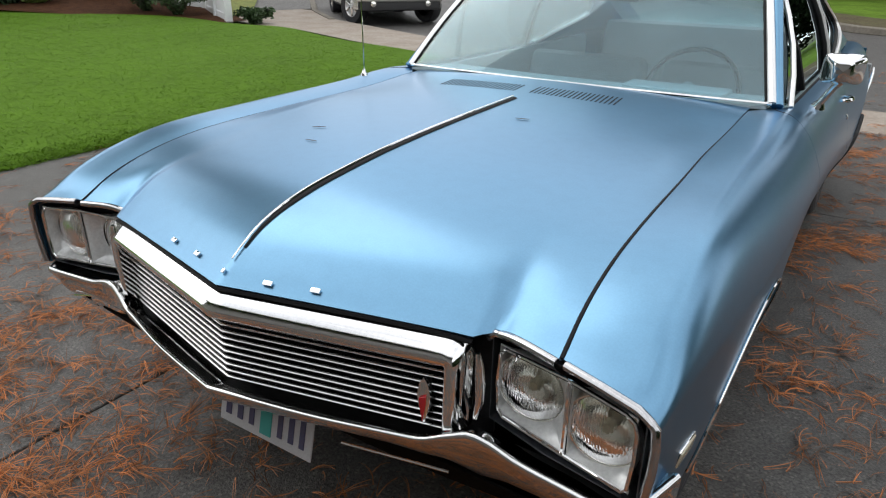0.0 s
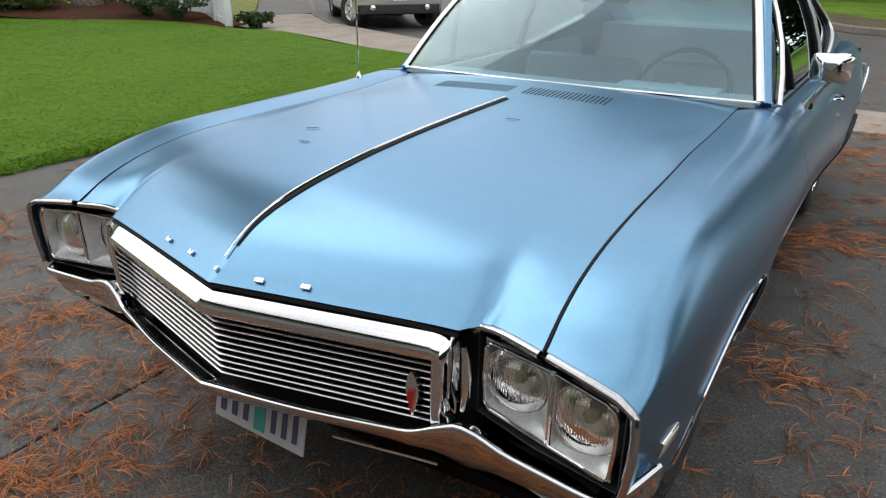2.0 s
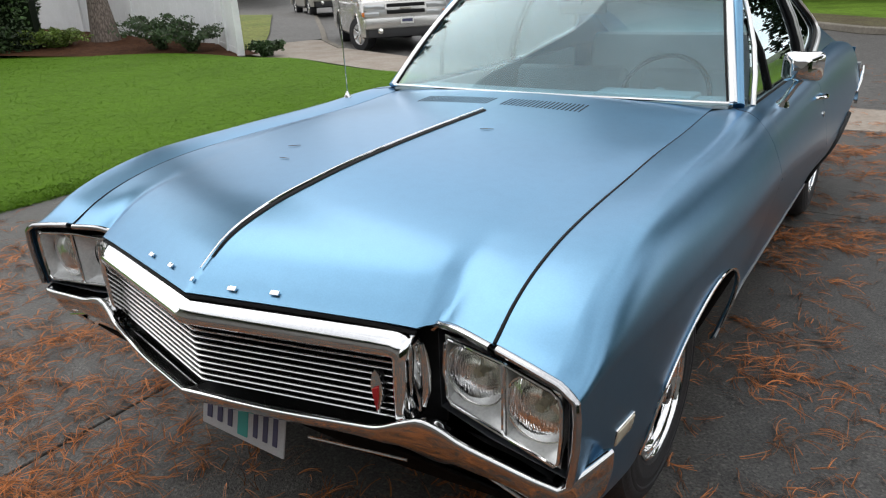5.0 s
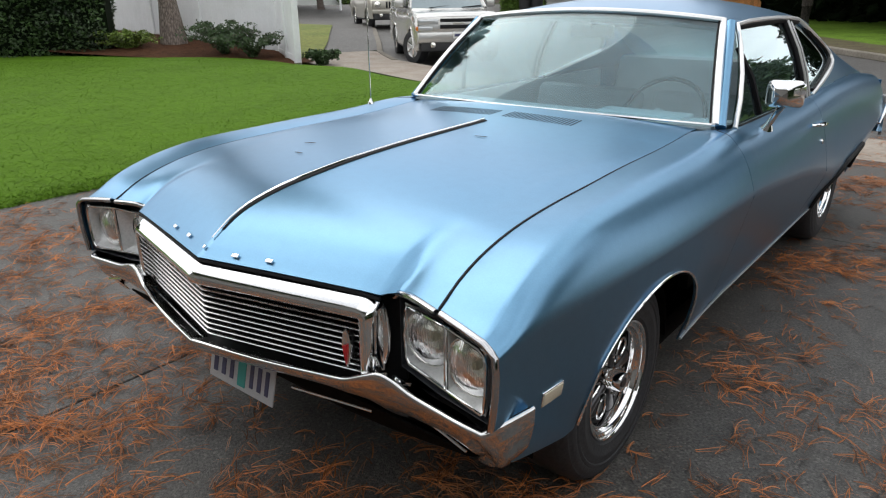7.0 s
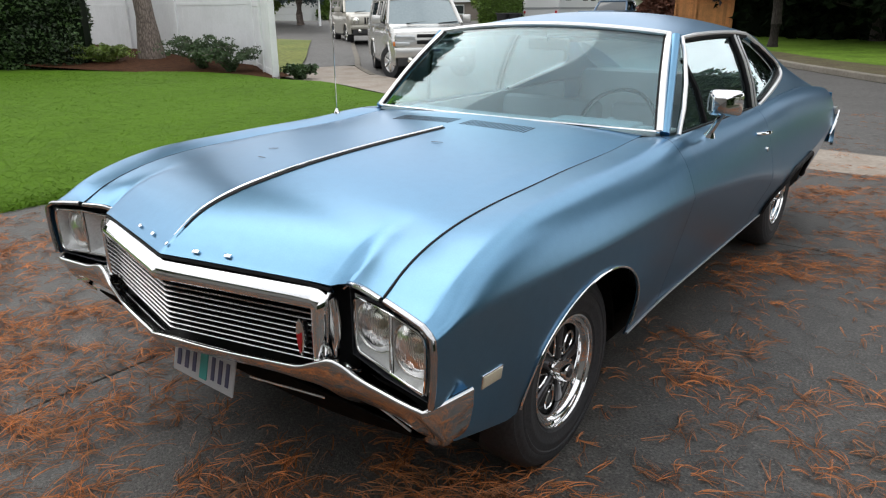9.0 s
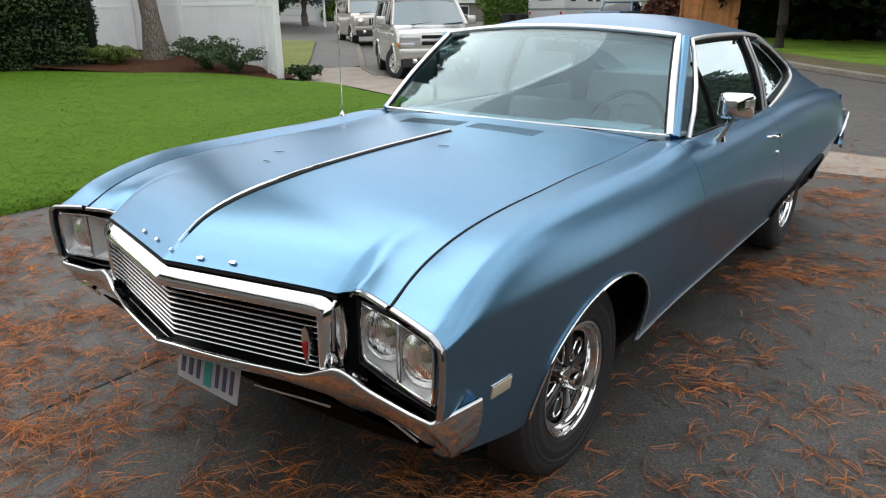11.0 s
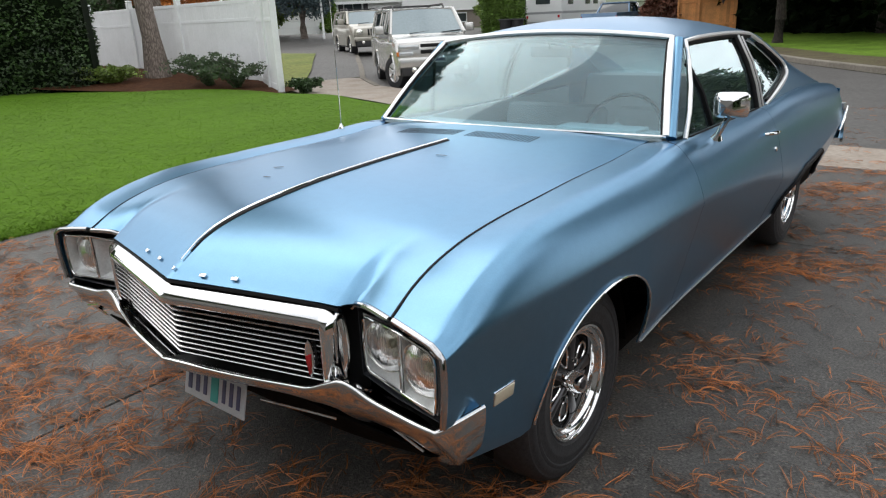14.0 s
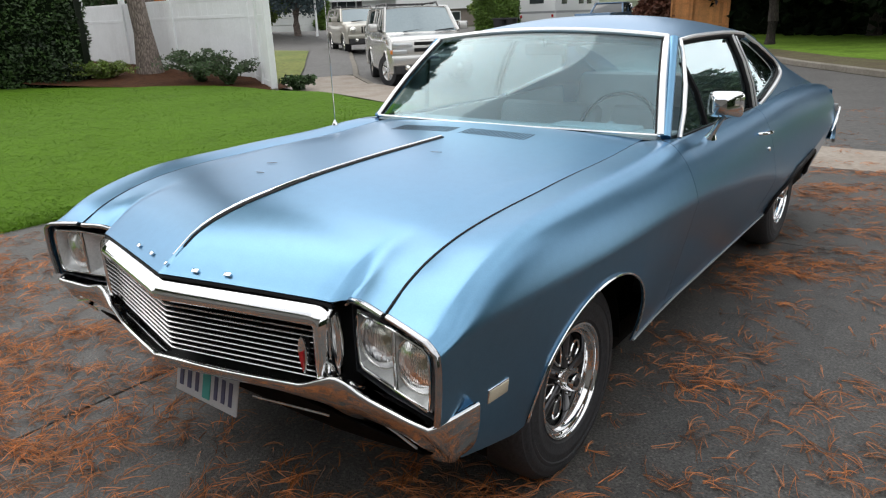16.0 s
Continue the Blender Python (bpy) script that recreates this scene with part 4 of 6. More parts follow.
# Chrome rods: the lower edge inboard; outboard, a stand-in for a ridge highlight.
for x0, x1, d0, d1, z0, z1 in ((0.27, 0.50, 0.060, 0.060, 0.494, 0.478), (0.67, 0.815, 0.026, 0.030, 0.549, 0.512)):
    both("lower_edge_line", tube([(lerp(x0, x1, i / 12), B_Y(lerp(x0, x1, i / 12)) + lerp(d0, d1, i / 12), lerp(z0, z1, i / 12)) for i in range(13)], 0.0034, 8), CHROME, bumper)
both("bumper_horn", grid(lambda u, v: (lerp(0.535, 0.615, u), lerp(B_Y(lerp(0.535, 0.615, u)) + 0.022, -0.715, v), lerp(B_T(lerp(0.535, 0.615, u)) - 0.012, 0.588, v) + 0.010 * math.sin(math.pi * u) * math.sin(math.pi * min(1, v * 1.3))), 14, 8), CHROME, bumper, "curled chrome step beside the grille", solid=0.004)
# Black sheet added to hide lit ground and block light under the nose.
part("shade_pan", grid(lambda u, v: ((2 * u - 1) * 0.76, lerp(-0.715, -0.46, v), lerp(0.47, 0.27 + 0.10 * abs(2 * u - 1)**3, min(1, v * 1.6)**0.6)), 24, 10), UNDER, coupe, "black sheet added under the nose for the deep shade there", solid=0.006)
part("valance", grid(lambda u, v: ((2 * u - 1) * 0.52, B_Y(abs(2 * u - 1) * 0.52) + 0.15 + 0.10 * v, lerp(0.53, 0.38, v)), 20, 4), UNDER, coupe, solid=0.006)

# Black rod drawn for the dark gap between bumper end and fender.
both("bumper_gap", tube([(0.876, -0.775, 0.600), (0.902, -0.72, 0.612), (0.921, -0.676, 0.622)], 0.0032, 8), SEAL, bumper)

# number plate hung below the bumper; its signs become plain bars
plate = part("number_plate", moved(box(-0.152, 0.152, -0.003, 0.003, -0.076, 0.076, 0.004), pose(0.014, -0.792, 0.458, -14, 0, 0)), PLATEM, coupe, "white number plate with a teal centre mark")
for x0, x1, z0, z1, m in ((-0.13, -0.112, -0.052, 0.02, INK), (-0.09, -0.072, -0.052, 0.02, INK), (-0.05, -0.034, -0.052, 0.02, INK), (0.045, 0.06, -0.052, 0.02, INK), (0.08, 0.096, -0.052, 0.02, INK), (0.115, 0.13, -0.052, 0.02, INK), (-0.012, 0.024, -0.062, 0.04, TEAL)):
    part("plate_bar", moved(box(x0, x1, -0.0055, -0.002, z0, z1), pose(0.014, -0.792, 0.458, -14, 0, 0)), m, plate, smooth=0)

# rear bumper and tail lamp ends
def rear_bumper_point(u, v):
    q = 2 * u - 1
    a = abs(q)
    x = lerp(0.902, 0.922, v) * math.copysign(min(1, a / 0.95), q)
    y = 4.205 - 0.03 * a**4 - 0.11 * max(0, (a - 0.95) / 0.05)
    return (x, y - 0.02 * v * v + 0.025 * math.sin(math.pi * v), lerp(0.725, 0.475, v))


part("rear_bumper", grid(rear_bumper_point, 80, 8), CHROME, coupe, "chrome rear bumper", solid=0.02)
both("bumper_end", tube([(0.922, 4.06, 0.735), (0.926, 4.00, 0.700), (0.926, 3.92, 0.648), (0.920, 3.84, 0.590)], [0.007, 0.010, 0.010, 0.007], 10), CHROME, coupe)
both("tail_lamp", moved(box(-0.02, 0.012, -0.045, 0.03, -0.028, 0.024, 0.008), Matrix.Translation((0.892, 4.085, 0.735))), DULL, coupe)

# antenna on the passenger's fender
aerial = part("aerial", moved(lathe([(0.016, -0.01), (0.016, 0.004), (0.009, 0.014), (0.005, 0.026)], 14), Matrix.Translation((-0.805, 0.60, 0.975))), CHROME, coupe, "thin chrome whip aerial")
part("whip", tube([(-0.805, 0.60, 0.99), (-0.81, 0.605, 1.3), (-0.816, 0.61, 1.62)], [0.0028, 0.0022, 0.0014], 6), CHROME, aerial)

# wheels
def wheel(x, y, sx):
    m = Matrix.Translation((x, y, 0.337)) @ pose(0, 0, 0, 0, 90 * sx, 0)
    tyre = part("wheel", moved(lathe([(0.185, -0.10), (0.205, -0.085), (0.27, -0.090), (0.318, -0.074), (0.334, -0.052), (0.337, 0.01), (0.334, 0.075), (0.318, 0.10), (0.312, 0.106), (0.306, 0.107), (0.300, 0.1125), (0.285, 0.117), (0.279, 0.1165), (0.275, 0.119), (0.268, 0.1195), (0.264, 0.1165), (0.250, 0.1185), (0.243, 0.1205), (0.236, 0.1205), (0.230, 0.1175), (0.205, 0.115), (0.19, 0.100), (0.185, 0.06)], 64, False), m), RUBBER, coupe, "black tyre on a chrome rally wheel")
    part("rim", moved(lathe([(0.190, 0.09), (0.196, 0.106), (0.194, 0.112), (0.188, 0.113), (0.184, 0.108), (0.183, 0.100), (0.178, 0.096), (0.175, 0.100), (0.171, 0.099), (0.168, 0.089), (0.163, 0.083), (0.160, 0.087), (0.156, 0.086), (0.153, 0.075), (0.150, 0.045), (0.148, 0.0), (0.148, -0.05)], 64, False), m), CHROME, tyre, "chrome deep dish rim")
    part("wheel_disc", moved(lathe([(0.150, 0.045), (0.135, 0.058), (0.10, 0.060), (0.03, 0.066), (0.0, 0.066)], 40, False), m), BLACK, tyre, "black wheel centre")
    for k in range(5):
        a = 2 * math.pi * k / 5 + 0.35
        spoke = [(0.035 * math.cos(a), 0.035 * math.sin(a), 0.074), (0.09 * math.cos(a), 0.09 * math.sin(a), 0.068), (0.148 * math.cos(a), 0.148 * math.sin(a), 0.062)]
        part("spoke", moved(tube(spoke, [0.016, 0.015, 0.021], 8, flat=0.5), m), GUN, tyre)
        b = a + math.pi / 5
        loop = []
        for q in range(24):
            c = 2 * math.pi * q / 24
            r, w = 0.098 + 0.042 * math.cos(c), 0.030 * math.sin(c) * (0.75 + 0.35 * math.cos(c))
            loop.append((r * math.cos(b) - w * math.sin(b), r * math.sin(b) + w * math.cos(b), 0.072 - 0.03 * (r - 0.06)))
        part("opening_rim", moved(tube(loop, 0.0042, 6, closed=True), m), CHROME, tyre)
        part("wheel_nut", moved(tube([(0.068 * math.cos(a), 0.068 * math.sin(a), 0.03), (0.068 * math.cos(a), 0.068 * math.sin(a), 0.092)], [0.0105, 0.009], 6), m), CHROME, tyre)
    cap = part("hub_cap", moved(lathe([(0.040, 0.05), (0.036, 0.066), (0.033, 0.118), (0.029, 0.126), (0.021, 0.124), (0.0, 0.124)], 24, False), m), CHROME, tyre)
    part("cap_badge", moved(lathe([(0.017, 0.122), (0.016, 0.127), (0, 0.127)], 16, False), m), GUN, cap)
    return tyre


for y in (0.0, 2.845):
    wheel(0.722, y - 0.006, 1)
    wheel(-0.722, y - 0.006, -1)

# cabin
part("cabin_floor", box(-0.74, 0.74, 0.80, 3.3, 0.34, 0.40), TRIMM, coupe)
for s in (1, -1):
    part("door_card", box(s * 0.77 - 0.02, s * 0.77 + 0.02, 0.95, 2.9, 0.40, 0.955, 0.01), DASHM, coupe)
dash = part("dashboard", grid(lambda u, v: ((2 * u - 1) * 0.735, 0.80 + 0.05 * (2 * u - 1)**2 + (0.32 * min(1, v * 1.6)), (0.985 - 0.03 * v) if v < 0.625 else lerp(0.966, 0.62, (v - 0.625) / 0.375)), 20, 16), DASHM, coupe, "padded blue grey dashboard", solid=0.01)
part("instrument_hood", moved(box(-0.20, 0.20, -0.07, 0.07, -0.03, 0.018, 0.012, 3), Matrix.Translation((0.37, 1.08, 0.965))), DASHM, dash)
for x in (-0.37, 0.37):
    fs = part("front_seat", join(moved(box(-0.335, 0.335, -0.27, 0.27, -0.08, 0.08, 0.06, 3), pose(x, 1.64, 0.56, 6, 0, 0)), moved(box(-0.33, 0.33, -0.07, 0.07, -0.27, 0.27, 0.06, 3), pose(x, 1.95, 0.69, -16, 0, 0))), SEATM, coupe, "grey vinyl bench seat half")
part("rear_seat", join(box(-0.66, 0.66, 2.45, 2.95, 0.50, 0.66, 0.05, 3), moved(box(-0.66, 0.66, -0.08, 0.08, -0.25, 0.25, 0.06, 3), pose(0, 2.98, 0.80, -18, 0, 0))), SEATM, coupe, "grey vinyl rear bench")
part("parcel_shelf", box(-0.62, 0.62, 3.0, 3.45, 0.94, 0.985, 0.01), DASHM, coupe)
ringm = Matrix.Translation((0.37, 1.30, 0.925)) @ pose(0, 0, 0, 60, 0, 0)
ring = part("steering_wheel", moved(tube([(0.19 * math.cos(2 * math.pi * i / 40), 0.19 * math.sin(2 * math.pi * i / 40), 0) for i in range(40)], 0.010, 8, closed=True), ringm), TRIMM, coupe, "thin rimmed steering wheel with chrome spokes")
for a in (-0.25, math.pi + 0.25):
    part("wheel_spoke", moved(tube([(0, 0, -0.03), (0.1 * math.cos(a), 0.1 * math.sin(a), -0.02), (0.195 * math.cos(a), 0.195 * math.sin(a), 0)], 0.009, 6), ringm), CHROME, ring)
part("column", tube([(0.37, 1.26, 0.95), (0.37, 1.05, 0.86)], 0.03, 10), DASHM, ring)
part("cabin_mirror", join(box(-0.11, 0.11, 1.27, 1.29, 1.27, 1.325, 0.008), tube([(0, 1.25, 1.37), (0, 1.275, 1.31)], 0.006, 6)), TRIMM, coupe, "interior rear view mirror")
part("headlining", grid(lambda u, v: (roof_point(u, v)[0] * 0.97, roof_point(u, v)[1], roof_point(u, v)[2] - 0.035), 12, 10), SEATM, coupe, solid=0.006)

# ---- plants ----
BARK = barked("grey brown bark", (0.25, 0.205, 0.175), (0.10, 0.078, 0.066), 0.25, 17.0)
# Darker copy of the bark, with the trees' shade put into its colour.
BARK_DARK = barked("shaded dark bark", (0.05, 0.04, 0.032), (0.018, 0.014, 0.012), 0.25, 17.0)
# Wide near-black patches paint the dark gaps between lit leaf clumps.
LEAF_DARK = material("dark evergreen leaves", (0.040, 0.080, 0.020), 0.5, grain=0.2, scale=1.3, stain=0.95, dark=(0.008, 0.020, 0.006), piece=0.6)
LEAF_FRESH = material("fresh green leaves", (0.11, 0.19, 0.03), 0.5, grain=0.2, scale=2, piece=0.4)
LEAF_MID = material("green leaves", (0.045, 0.085, 0.028), 0.5, grain=0.2, scale=2, piece=0.45)
LEAF_LIME = material("yellow green fern leaves", (0.14, 0.21, 0.035), 0.5, grain=0.2, scale=2, piece=0.4)
LEAF_BLUE = material("blue spruce needles", (0.085, 0.125, 0.135), 0.6, grain=0.2, scale=2, piece=0.4)
LEAF_RUST = material("rust red leaves", (0.13, 0.05, 0.03), 0.6, grain=0.2, scale=2, piece=0.4)
LEAF_PLUM = material("dark plum leaves", (0.02, 0.014, 0.02), 0.5, grain=0.2, scale=2, piece=0.4)
LEAF_GOLD = material("orange autumn leaves", (0.42, 0.14, 0.02), 0.6, grain=0.2, scale=2, piece=0.4)
# Near-black: deep shade among the boughs is put into the leaf colour.
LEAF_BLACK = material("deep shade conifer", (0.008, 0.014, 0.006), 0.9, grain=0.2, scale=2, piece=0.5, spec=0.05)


def leaf_cloud(points, size, rng, stretch=1.6, droop=0.0):
    """Many small pointed leaves, one at each point, turned at random."""
    p = np.asarray(points, float)
    n = len(p)
    a = rng.normal(size=(n, 3))
    a[:, 2] = a[:, 2] * 0.6 - droop
    a /= np.linalg.norm(a, axis=1, keepdims=True)
    b = np.cross(a, rng.normal(size=(n, 3)))
    b /= np.linalg.norm(b, axis=1, keepdims=True) + 1e-9
    s = size * rng.uniform(0.6, 1.4, (n, 1))
    c = np.cross(a, b) * s * 0.25
    v = np.stack([p, p + a * s * stretch * 0.5 + b * s * 0.5 + c, p + a * s * stretch, p + a * s * stretch * 0.5 - b * s * 0.5 + c], 1).reshape(-1, 3)
    f = np.arange(4 * n).reshape(n, 4)
    return [tuple(q) for q in v.tolist()], [tuple(q) for q in f.tolist()]


def clumps(rng, centres, radii, per):
    """Points near the skins of many uneven balls."""
    out = []
    for c, r in zip(centres, radii):
        d = rng.normal(size=(per, 3))
        d /= np.linalg.norm(d, axis=1, keepdims=True)
        out.append(np.array(c) + d * (r * rng.uniform(0.35, 1.0, (per, 1))**0.6))
    return np.concatenate(out)


def tree(name, label, at, height, trunk_r, crown_from, spread_r, leaf, mat, seed, shape="round", n_clumps=60, per=90, lean=(0.0, 0.0), base_r=None, bark=None):
    rng = np.random.default_rng(seed)
    x, y = at
    z = rise(x, y) - 0.12 if math.hypot(x - EYE0[0], y - EYE0[1]) > 27 else -0.02
    ob = thing(name, label, "tree", (x, y, z))
    k = 10
    stem = [(lean[0] * i / k + 0.04 * math.sin(i * 1.7 + seed), lean[1] * i / k + 0.04 * math.cos(i * 1.3 + seed), height * 0.92 * i / k) for i in range(k + 1)]
    stem[0] = (0, 0, 0)
    part("trunk", tube(stem, [(base_r or trunk_r * 1.25)] + [trunk_r * (1 - 0.85 * i / k) + 0.01 for i in range(1, k + 1)], 12), bark or BARK, ob)
    cs, rs = [], []
    for i in range(n_clumps):
        h = crown_from + (height - crown_from) * (i + 0.5) / n_clumps
        t = (h - crown_from) / (height - crown_from)
        w = spread_r * ((1 - t)**0.8 if shape == "cone" else (1 - t**5)**0.6 * (0.85 + 0.3 * t) if shape == "column" else math.sin(math.pi * (0.12 + 0.83 * t))**0.7)
        a = i * 2.399 + rng.uniform(-0.4, 0.4)
        d = w * rng.uniform(0.45, 1.0)
        j = min(int(h / (height * 0.92) * k), k)
        c = (stem[j][0] + d * math.cos(a), stem[j][1] + d * math.sin(a), h)
        cs.append(c)
        rs.append(max(0.12, spread_r * rng.uniform(0.16, 0.30)))
        if i % 4 == 0:
            h0 = max(0.3, h - 0.25 * d)
            part("limb", tube([(stem[j][0], stem[j][1], min(h0, height * 0.9)), lerp((stem[j][0], stem[j][1], h0), c, 0.6), c], [trunk_r * 0.28 + 0.01, trunk_r * 0.16 + 0.008, 0.008], 6), bark or BARK, ob)
    part("crown", leaf_cloud(clumps(rng, cs, rs, per), leaf, rng), mat, ob, smooth=0)
    return ob


def hedge(name, label, line, depth, height, leaf, mat, seed, n, category="hedge", top=0.35, lift=0.0, wild=1.0):
    """A clipped or wild hedge along a plan line: a ragged leafy skin over a near-black core that stands in for the
    shade inside.
    """
    rng = np.random.default_rng(seed)
    ob = thing(name, label, category, (line[0][0], line[0][1], lift))
    ox, oy = line[0]
    seg = [math.dist(line[i], line[i + 1]) for i in range(len(line) - 1)]
    pts = []
    u = rng.uniform(0, sum(seg), n)
    side = rng.uniform(0, 1, n)
    h = rng.uniform(0, 1, n)
    for a, b, c in zip(u, side, h):
        i = 0
        while i < len(seg) - 1 and a > seg[i]:
            a -= seg[i]
            i += 1
        p = lerp(line[i], line[i + 1], min(1, a / seg[i]))
        d = (line[i + 1][0] - line[i][0], line[i + 1][1] - line[i][1])
        nx, ny = d[1] / seg[i], -d[0] / seg[i]
        hh = height * (1 - top * 0.5 + top * 0.5 * (math.sin(p[0] * 1.9 + p[1] * 1.3 + seed) * 0.6 + math.sin(p[0] * 5.1 - p[1] * 3.7) * 0.4))
        lump = 0.13 * math.sin(p[0] * 4 + c * 9) + 0.11 * math.sin(p[1] * 6 - c * 14) + 0.09 * math.sin(p[0] * 9.7 - p[1] * 8.3 + c * 21)
        lump *= wild
        if b < 0.62:
            o, zz = depth / 2 + lump, c * hh
        elif b < 0.8:
            o, zz = depth * (c - 0.5), hh + lump
        else:
            o, zz = -depth / 2 + lump, c * hh
        o += rng.normal() * 0.05 + 0.42 * wild * noise.noise((p[0] * 1.5 + 7, p[1] * 1.5, zz * 1.7))
        pts.append((p[0] + nx * o - ox, p[1] + ny * o - oy, max(0.02, zz + rng.normal() * 0.05)))
    part("foliage", leaf_cloud(pts, leaf, rng), mat, ob, smooth=0)
    # Near-black core: the shade inside the hedge given as a sheet.
    core = [(p[0] - ox, p[1] - oy, 0.0) for p in line]
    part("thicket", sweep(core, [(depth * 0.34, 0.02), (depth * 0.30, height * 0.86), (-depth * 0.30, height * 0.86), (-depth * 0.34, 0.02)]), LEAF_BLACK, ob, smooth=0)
    return ob


def shrub(name, label, at, radius, height, fronds, mat, seed, leaf=0.10):
    """Arching fronds from one root, each set with leaves."""
    rng = np.random.default_rng(seed)
    ob = thing(name, label, "shrub", (at[0], at[1], at[2]))
    pts = []
    for i in range(fronds):
        a = rng.uniform(0, 2 * math.pi)
        r = radius * rng.uniform(0.5, 1.05)
        h = height * rng.uniform(0.55, 1.1)
        line = []
        for k in range(8):
            s = k / 7
            line.append((r * s * math.cos(a), r * s * math.sin(a), 0.03 + h * (1 - (1 - s)**2) * (1 - 0.25 * s * s)))
        if i % 2 == 0:
            part("stem", tube(line, [0.008] * 4 + [0.005] * 4, 5), BARK, ob)
        for k in range(2, 70):
            s = min(0.999, k / 69)
            j = min(int(s * 7), 6)
            p = lerp(line[j], line[j + 1], s * 7 - j)
            pts.append((p[0] + rng.normal() * 0.03, p[1] + rng.normal() * 0.03, p[2] + rng.normal() * 0.02))
    part("leaves", leaf_cloud(pts, leaf, rng), mat, ob, smooth=0)
    return ob


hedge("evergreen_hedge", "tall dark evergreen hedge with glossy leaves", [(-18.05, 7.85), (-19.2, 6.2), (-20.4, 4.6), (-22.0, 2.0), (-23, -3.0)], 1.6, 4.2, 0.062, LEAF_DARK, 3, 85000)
tree("pine_tree", "tall pine with a bare grey trunk by the fence", (-17.5, 9.35), 15, 0.27, 8.5, 2.2, 0.24, LEAF_DARK, 5, "round", 34, 90, (-2.2, 0.35), 0.42)
shrub("fern_shrub", "yellow green fern at the foot of the hedge", (-17.6, 8.0, 0.05), 0.95, 0.62, 70, LEAF_LIME, 7, 0.045)
shrub("juniper_shrub", "dark green spreading juniper under the fence", (-14.45, 8.95, 0.05), 1.15, 0.92, 64, LEAF_MID, 8, 0.040)
shrub("juniper_shrub", "dark green spreading juniper under the fence", (-13.2, 8.9, 0.05), 0.95, 0.62, 50, LEAF_MID, 9, 0.040)
shrub("ground_cover", "low grey green plant at the gate post", (-10.75, 9.0, 0.0), 0.40, 0.30, 30, LEAF_MID, 10, 0.06)

# ---- white vinyl fence ----
VINYL = material("white vinyl", (0.80, 0.815, 0.83), 0.4, grain=0.03, scale=2, stain=0.2, dark=(0.55, 0.57, 0.56))
fence = thing("vinyl_fence", "white vinyl privacy fence with capped posts", "fence")


def fence_run(a, b, height, z0, posts):
    ax, ay = a
    d = Vector((b[0] - ax, b[1] - ay))
    ang = math.degrees(math.atan2(d.y, d.x))
    L = d.length
    m = pose(ax, ay, z0, 0, 0, ang)
    n = 2 if L > 3.6 or b[1] < 9 else 1
    for i in range(n):
        x0, x1 = i * L / n + 0.06, (i + 1) * L / n - 0.06
        for z, h in ((0.05, 0.14), (height * 0.74, 0.09), (height - 0.10, 0.10)):
            part("rail", moved(box(x0, x1, -0.025, 0.025, z, z + h, 0.006, 1), m), VINYL, fence, smooth=0)
        k = max(2, round((x1 - x0) / 0.28))
        for j in range(k):
            xa, xb = x0 + (x1 - x0) * j / k + 0.002, x0 + (x1 - x0) * (j + 1) / k - 0.002
            part("board", moved(box(xa, xb, -0.012, 0.012, 0.1, height - 0.06, 0.003, 1), m), VINYL, fence, smooth=0)
    for i in posts:
        x = L * i / n
        pst = part("post", moved(box(x - 0.075, x + 0.075, -0.075, 0.075, -0.1, height + 0.18, 0.01, 1), m), VINYL, fence, smooth=0)
        part("post_cap", moved(box(x - 0.09, x + 0.09, -0.09, 0.09, height + 0.18, height + 0.24, 0.03, 1), m), VINYL, pst, smooth=0)


fence_run((-22.9, 10.3), (-17.5, 10.3), 2.15, 0.06, (0, 1))
fence_run((-17.5, 10.3), (-13.95, 10.3), 2.15, 0.06, (0, 1))
fence_run((-13.8, 10.2), (-11.14, 8.62), 2.15, 0.0, (1, 2))

# ---- vehicles ----
TAN = material("pewter metallic paint", (0.60, 0.595, 0.575), 0.22, 0.7, grain=0.04, scale=8, coat=0.6)
GOLD = material("champagne paint", (0.40, 0.38, 0.33), 0.32, 0.5, grain=0.04, scale=8, coat=0.6)
NAVY = material("blue truck paint", (0.12, 0.21, 0.34), 0.35, 0.4, grain=0.05, scale=8, coat=0.6)
DARKGLASS = material("tinted vehicle glass", (0.05, 0.06, 0.065), 0.05, coat=1.0)
# The reflected sky is put into this glass as a pale half-metal colour.
SKYGLASS = material("pale reflecting windscreen", (0.26, 0.32, 0.34), 0.06, 0.5, grain=0.1, scale=3, coat=1.0)
LAMPCLEAR = material("clear lamp cover", (0.52, 0.54, 0.55), 0.08, 0.5, grain=0.25, scale=30, coat=1.0)
PLASTIC = material("dark grey plastic", (0.03, 0.03, 0.032), 0.6, grain=0.1)
AMBER = material("amber lens", (0.6, 0.16, 0.02), 0.25, coat=0.4)


